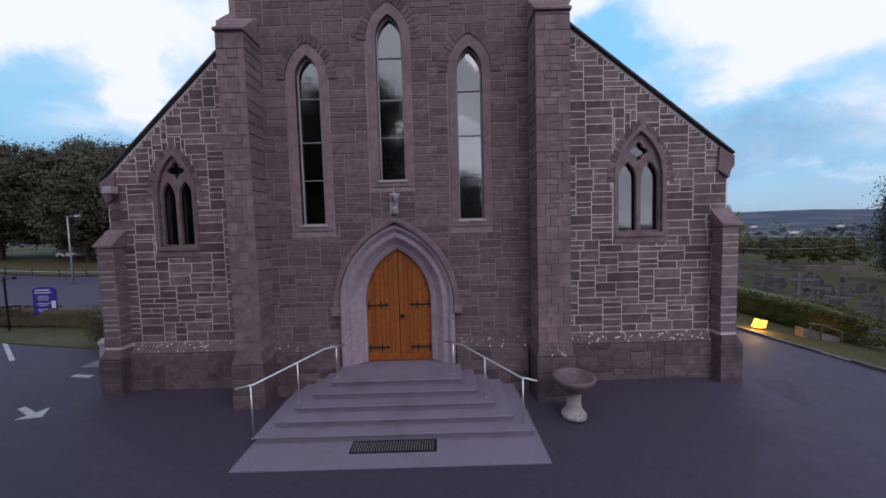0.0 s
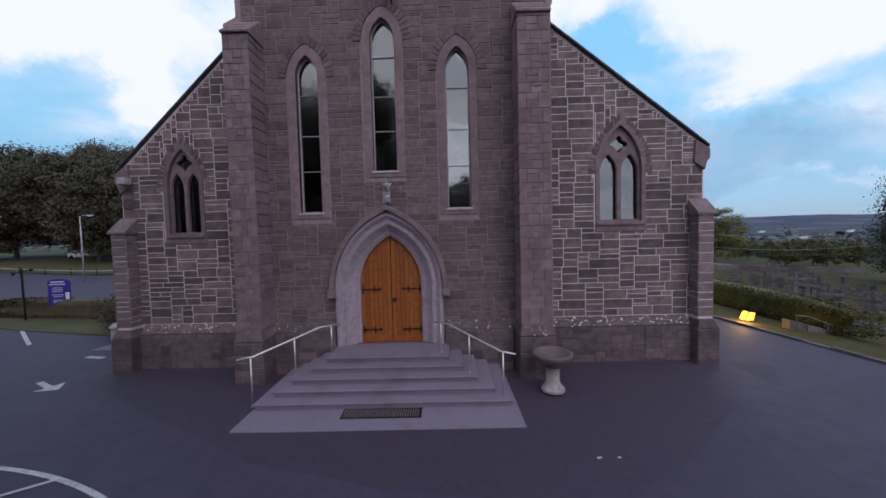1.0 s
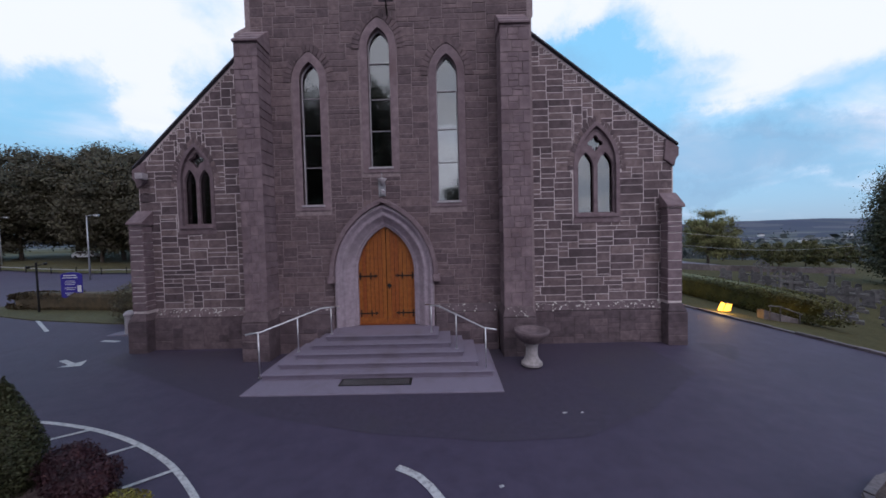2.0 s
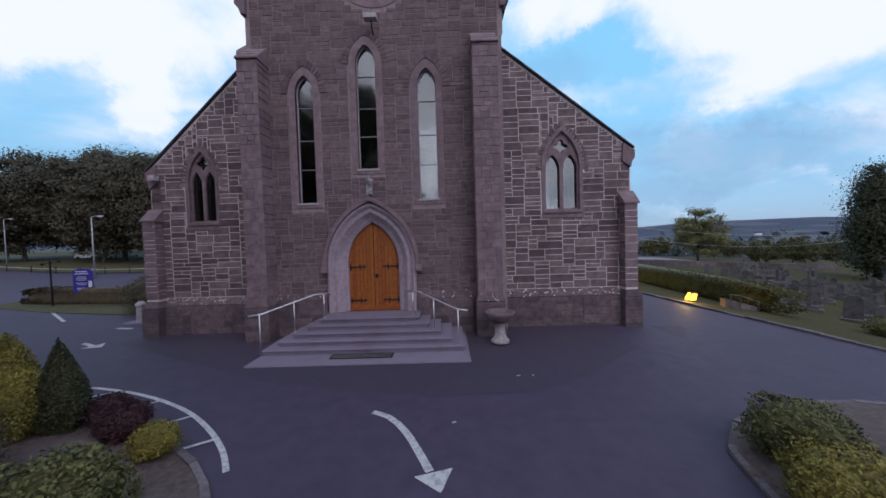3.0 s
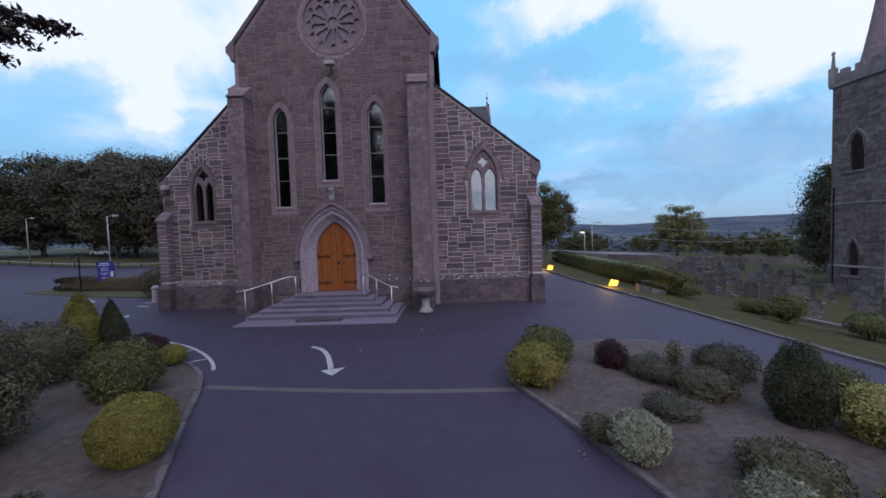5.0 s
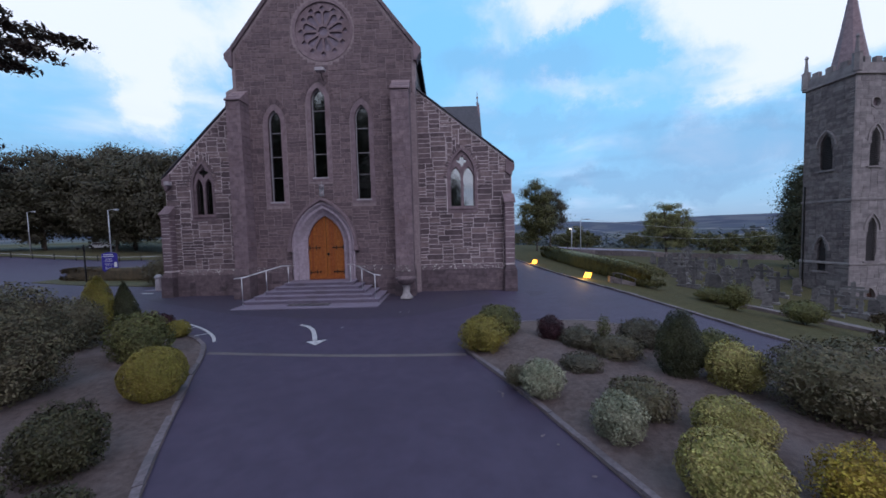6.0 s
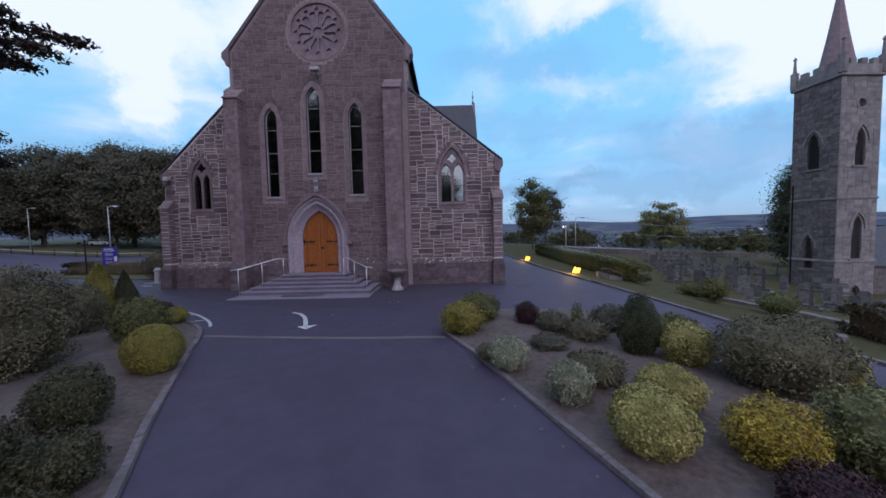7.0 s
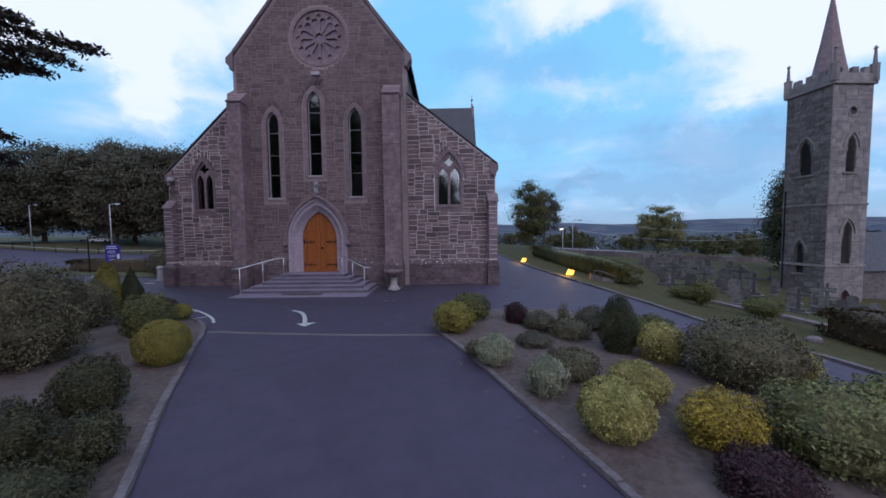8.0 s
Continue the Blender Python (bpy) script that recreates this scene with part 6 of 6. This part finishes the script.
def sign_post(x, y):
    s = thing("sign_post", "dark pole with a small bracket sign", "post", at=(x, y, gz(x, y)))
    part("pole", Geo().tube([(0, 0, -0.2), (0, 0, 3.0)], 0.05, 8), "black_iron", s)
    part("bracket", Geo().tube([(-0.5, 0, 2.75), (0, 0, 2.8), (0.55, 0, 2.95)], 0.03, 6), "black_iron", s)
    part("bracket_lamp", Geo().lathe([(0.05, -0.12), (0.11, -0.02), (0.06, 0.05)], (0.55, 0, 2.95), 8), "black_iron", s)
    part("bracket_lamp", Geo().lathe([(0.05, -0.12), (0.11, -0.02), (0.06, 0.05)], (-0.5, 0, 2.75), 8), "black_iron", s)


sign_post(-22.0, 7.8)
b = thing("bollard", "short white-painted stone pillar on a pale slab by the church corner", "bollard", at=(-11.7, 2.75, 0))
part("shaft", Geo().lathe([(0.2, 0.05), (0.18, 0.8), (0.22, 0.85), (0.22, 0.92), (0.1, 1.05)], n=8), "white_frame", b, bevel=0.02)
part("base", Geo().box(-0.7, 0.45, -0.35, 0.35, -0.02, 0.07), "granite", b, bevel=0.015)
# grass island behind the bollard
isl = Geo()
pts = [(-27, 8.2), (-20, 5.8), (-14.5, 4.6), (-10.4, 4.2), (-10, 12), (-27, 13)]
isl.v = [(x, y, 0.07) for x, y in pts] + [(x, y, -0.05) for x, y in pts]
isl.f = [tuple(range(6)), *[(i, i + 6, (i + 1) % 6 + 6, (i + 1) % 6) for i in range(6)]]
tagged(part("grass_island", isl, "grass"), "small lawn around the notice board", "grass", kind="structure")
bank = strip(lambda y: -110, lambda y: -24, [33, 37, 42, 48, 56, 66], 0.12, 20)
tagged(part("grass_bank", bank, "grass", fix=False), "mown grass bank under the trees", "grass", kind="structure")

# railing posts at the car park's edge
fence = thing("low_railing", "short dark posts with a pale rail edging the car park", "railing")
for i in range(16):
    x = -78 + i * 3.4
    part("post", Geo().tube([(x, 32.4, gz(x, 32.4) - 0.1), (x, 32.4, gz(x, 32.4) + 0.95)], 0.06, 6), "black_iron", fence, fix=False)
part("rail", Geo().tube([(-78 + i * 3.4, 32.4, gz(-78 + i * 3.4, 32.4) + 0.62) for i in range(16)], 0.045, 6), "galvanised", fence)
# parked vehicle under the trees
v = thing("parked_car", "pale car parked under the trees", "car", at=(-65, 50, gz(-65, 50) + 0.1))
part("body", Geo().plate([(-2.1, 0.35), (2.1, 0.35), (2.15, 0.8), (1.2, 0.95), (0.6, 1.45), (-1.2, 1.45), (-1.9, 0.95), (-2.15, 0.8)], [], -0.8, 0.8), "white_paint", v, bevel=0.08)
part("window", Geo().plate([(-1.5, 0.98), (0.9, 0.98), (0.5, 1.36), (-1.1, 1.36)], [], -0.83, 0.83), "stained_glass", v)
w0 = Geo().lathe([(0.1, -0.1), (0.32, -0.1), (0.34, 0), (0.32, 0.1), (0.1, 0.1)], n=14)
for sx in (-1.35, 1.35):
    for sy in (-0.75, 0.75):
        wh = Geo()
        wh.v = [(x + sx, z + sy, y + 0.33) for x, y, z in w0.v]
        wh.f = list(w0.f)
        part("wheel", wh, "black_iron", v)


def wall_fittings():
    f = thing("alarm_bell_box", "grey wall camera and bell box above the door", "fixture", at=(0.0, -0.05, 5.36))
    part("bracket", Geo().box(-0.12, 0.12, 0.0, 0.08, 0.0, 0.62), "galvanised", f, bevel=0.01)
    part("horn", Geo().lathe([(0.05, 0), (0.07, 0.12), (0.16, 0.24)], (0.05, -0.14, 0.34), 12), "white_frame", f, smooth=True)
    part("camera_body", Geo().tube([(0.02, 0.0, 0.18), (0.08, -0.22, 0.10)], 0.07, 10), "white_frame", f)
    part("cable", Geo().tube([(0, 0.04, 0.62), (0, 0.04, 0.95)], 0.012, 6), "galvanised", f)
    fl = thing("wall_floodlight", "small pale floodlight under the rose window", "floodlight", at=(0.35, -0.05, 11.75))
    part("arm", Geo().tube([(0, 0.05, -0.35), (0, -0.2, -0.1), (0, -0.35, 0)], 0.025, 6), "black_iron", fl)
    part("head", Geo().box(-0.24, 0.24, -0.5, -0.2, -0.04, 0.14), "white_frame", fl, bevel=0.02)
    sl = thing("wall_floodlight", "small floodlight near the aisle's eaves", "floodlight", at=(-8.75, 0.62, 6.35))
    part("head", Geo().box(-0.14, 0.14, -0.3, -0.05, -0.1, 0.12), "white_frame", sl, bevel=0.02)
    part("arm", Geo().box(-0.03, 0.03, -0.1, 0.06, -0.1, -0.02), "black_iron", sl)


wall_fittings()
# stone steps with a rail down to the graves
gs = thing("graveyard_steps", "rubble cheek wall with sloping iron rail at graveyard steps", "steps", at=(18.6, 5.2, gz(18.6, 5.2)))
part("cheek_wall", Geo().plate([(-0.8, -0.4), (0.9, -0.7), (0.9, 0.05), (-0.8, 0.55)], [], -0.2, 0.2), "tower_rubble", gs, bevel=0.03)
part("rail", Geo().tube([(-0.7, -0.3, 0.78), (-0.1, -0.3, 0.72), (0.95, -0.3, 0.3)], 0.03, 6), "grave_stone", gs)
for x, z in ((-0.6, 0.76), (-0.1, 0.71), (0.85, 0.33)):
    part("post", Geo().tube([(x, -0.3, z - 1.2), (x, -0.3, z)], 0.025, 6), "grave_stone", gs)


# overhead wires beyond the drive
for a, b in (((24.0, 29, 3.4), (64, 34, 2.2)), ((28.4, 37, 4.8), (70, 30, 3.4))):
    w = thing("overhead_wire", "thin dark overhead wire crossing the graveyard", "wire")
    pts = [Vector(a).lerp(Vector(b), t / 10) - Vector((0, 0, 1.6 * (1 - (2 * t / 10 - 1) ** 2))) for t in range(11)]
    part("cable", Geo().tube(pts, 0.02, 5), "galvanised", w)

rubble_wall("low_retaining_wall", (22.2, 2.4), (26.5, -3.2), 0.2, "low broken rubble edge along the graves")

# pale boulder at the foot of the dark hedge
bo = thing("boulder", "pale rounded boulder lying in the grass by the hedge", "rock", at=(20.4, -7.3, gz(20.4, -7.3)))
bg = Geo().lathe([(0.36, -0.1), (0.42, 0.06), (0.4, 0.2), (0.26, 0.3), (0.05, 0.33)], n=9)
bg.v = [(x * 1.25 * (1 + 0.25 * noise.noise(Vector((x, y, z)) * 2.5)), y * 0.8, z * (1 + 0.2 * noise.noise(Vector((y, x, z)) * 3))) for x, y, z in bg.v]
part("rock", bg, "kerb_stone", bo, bevel=0.03)
bo.scale = (0.55, 0.55, 0.6)
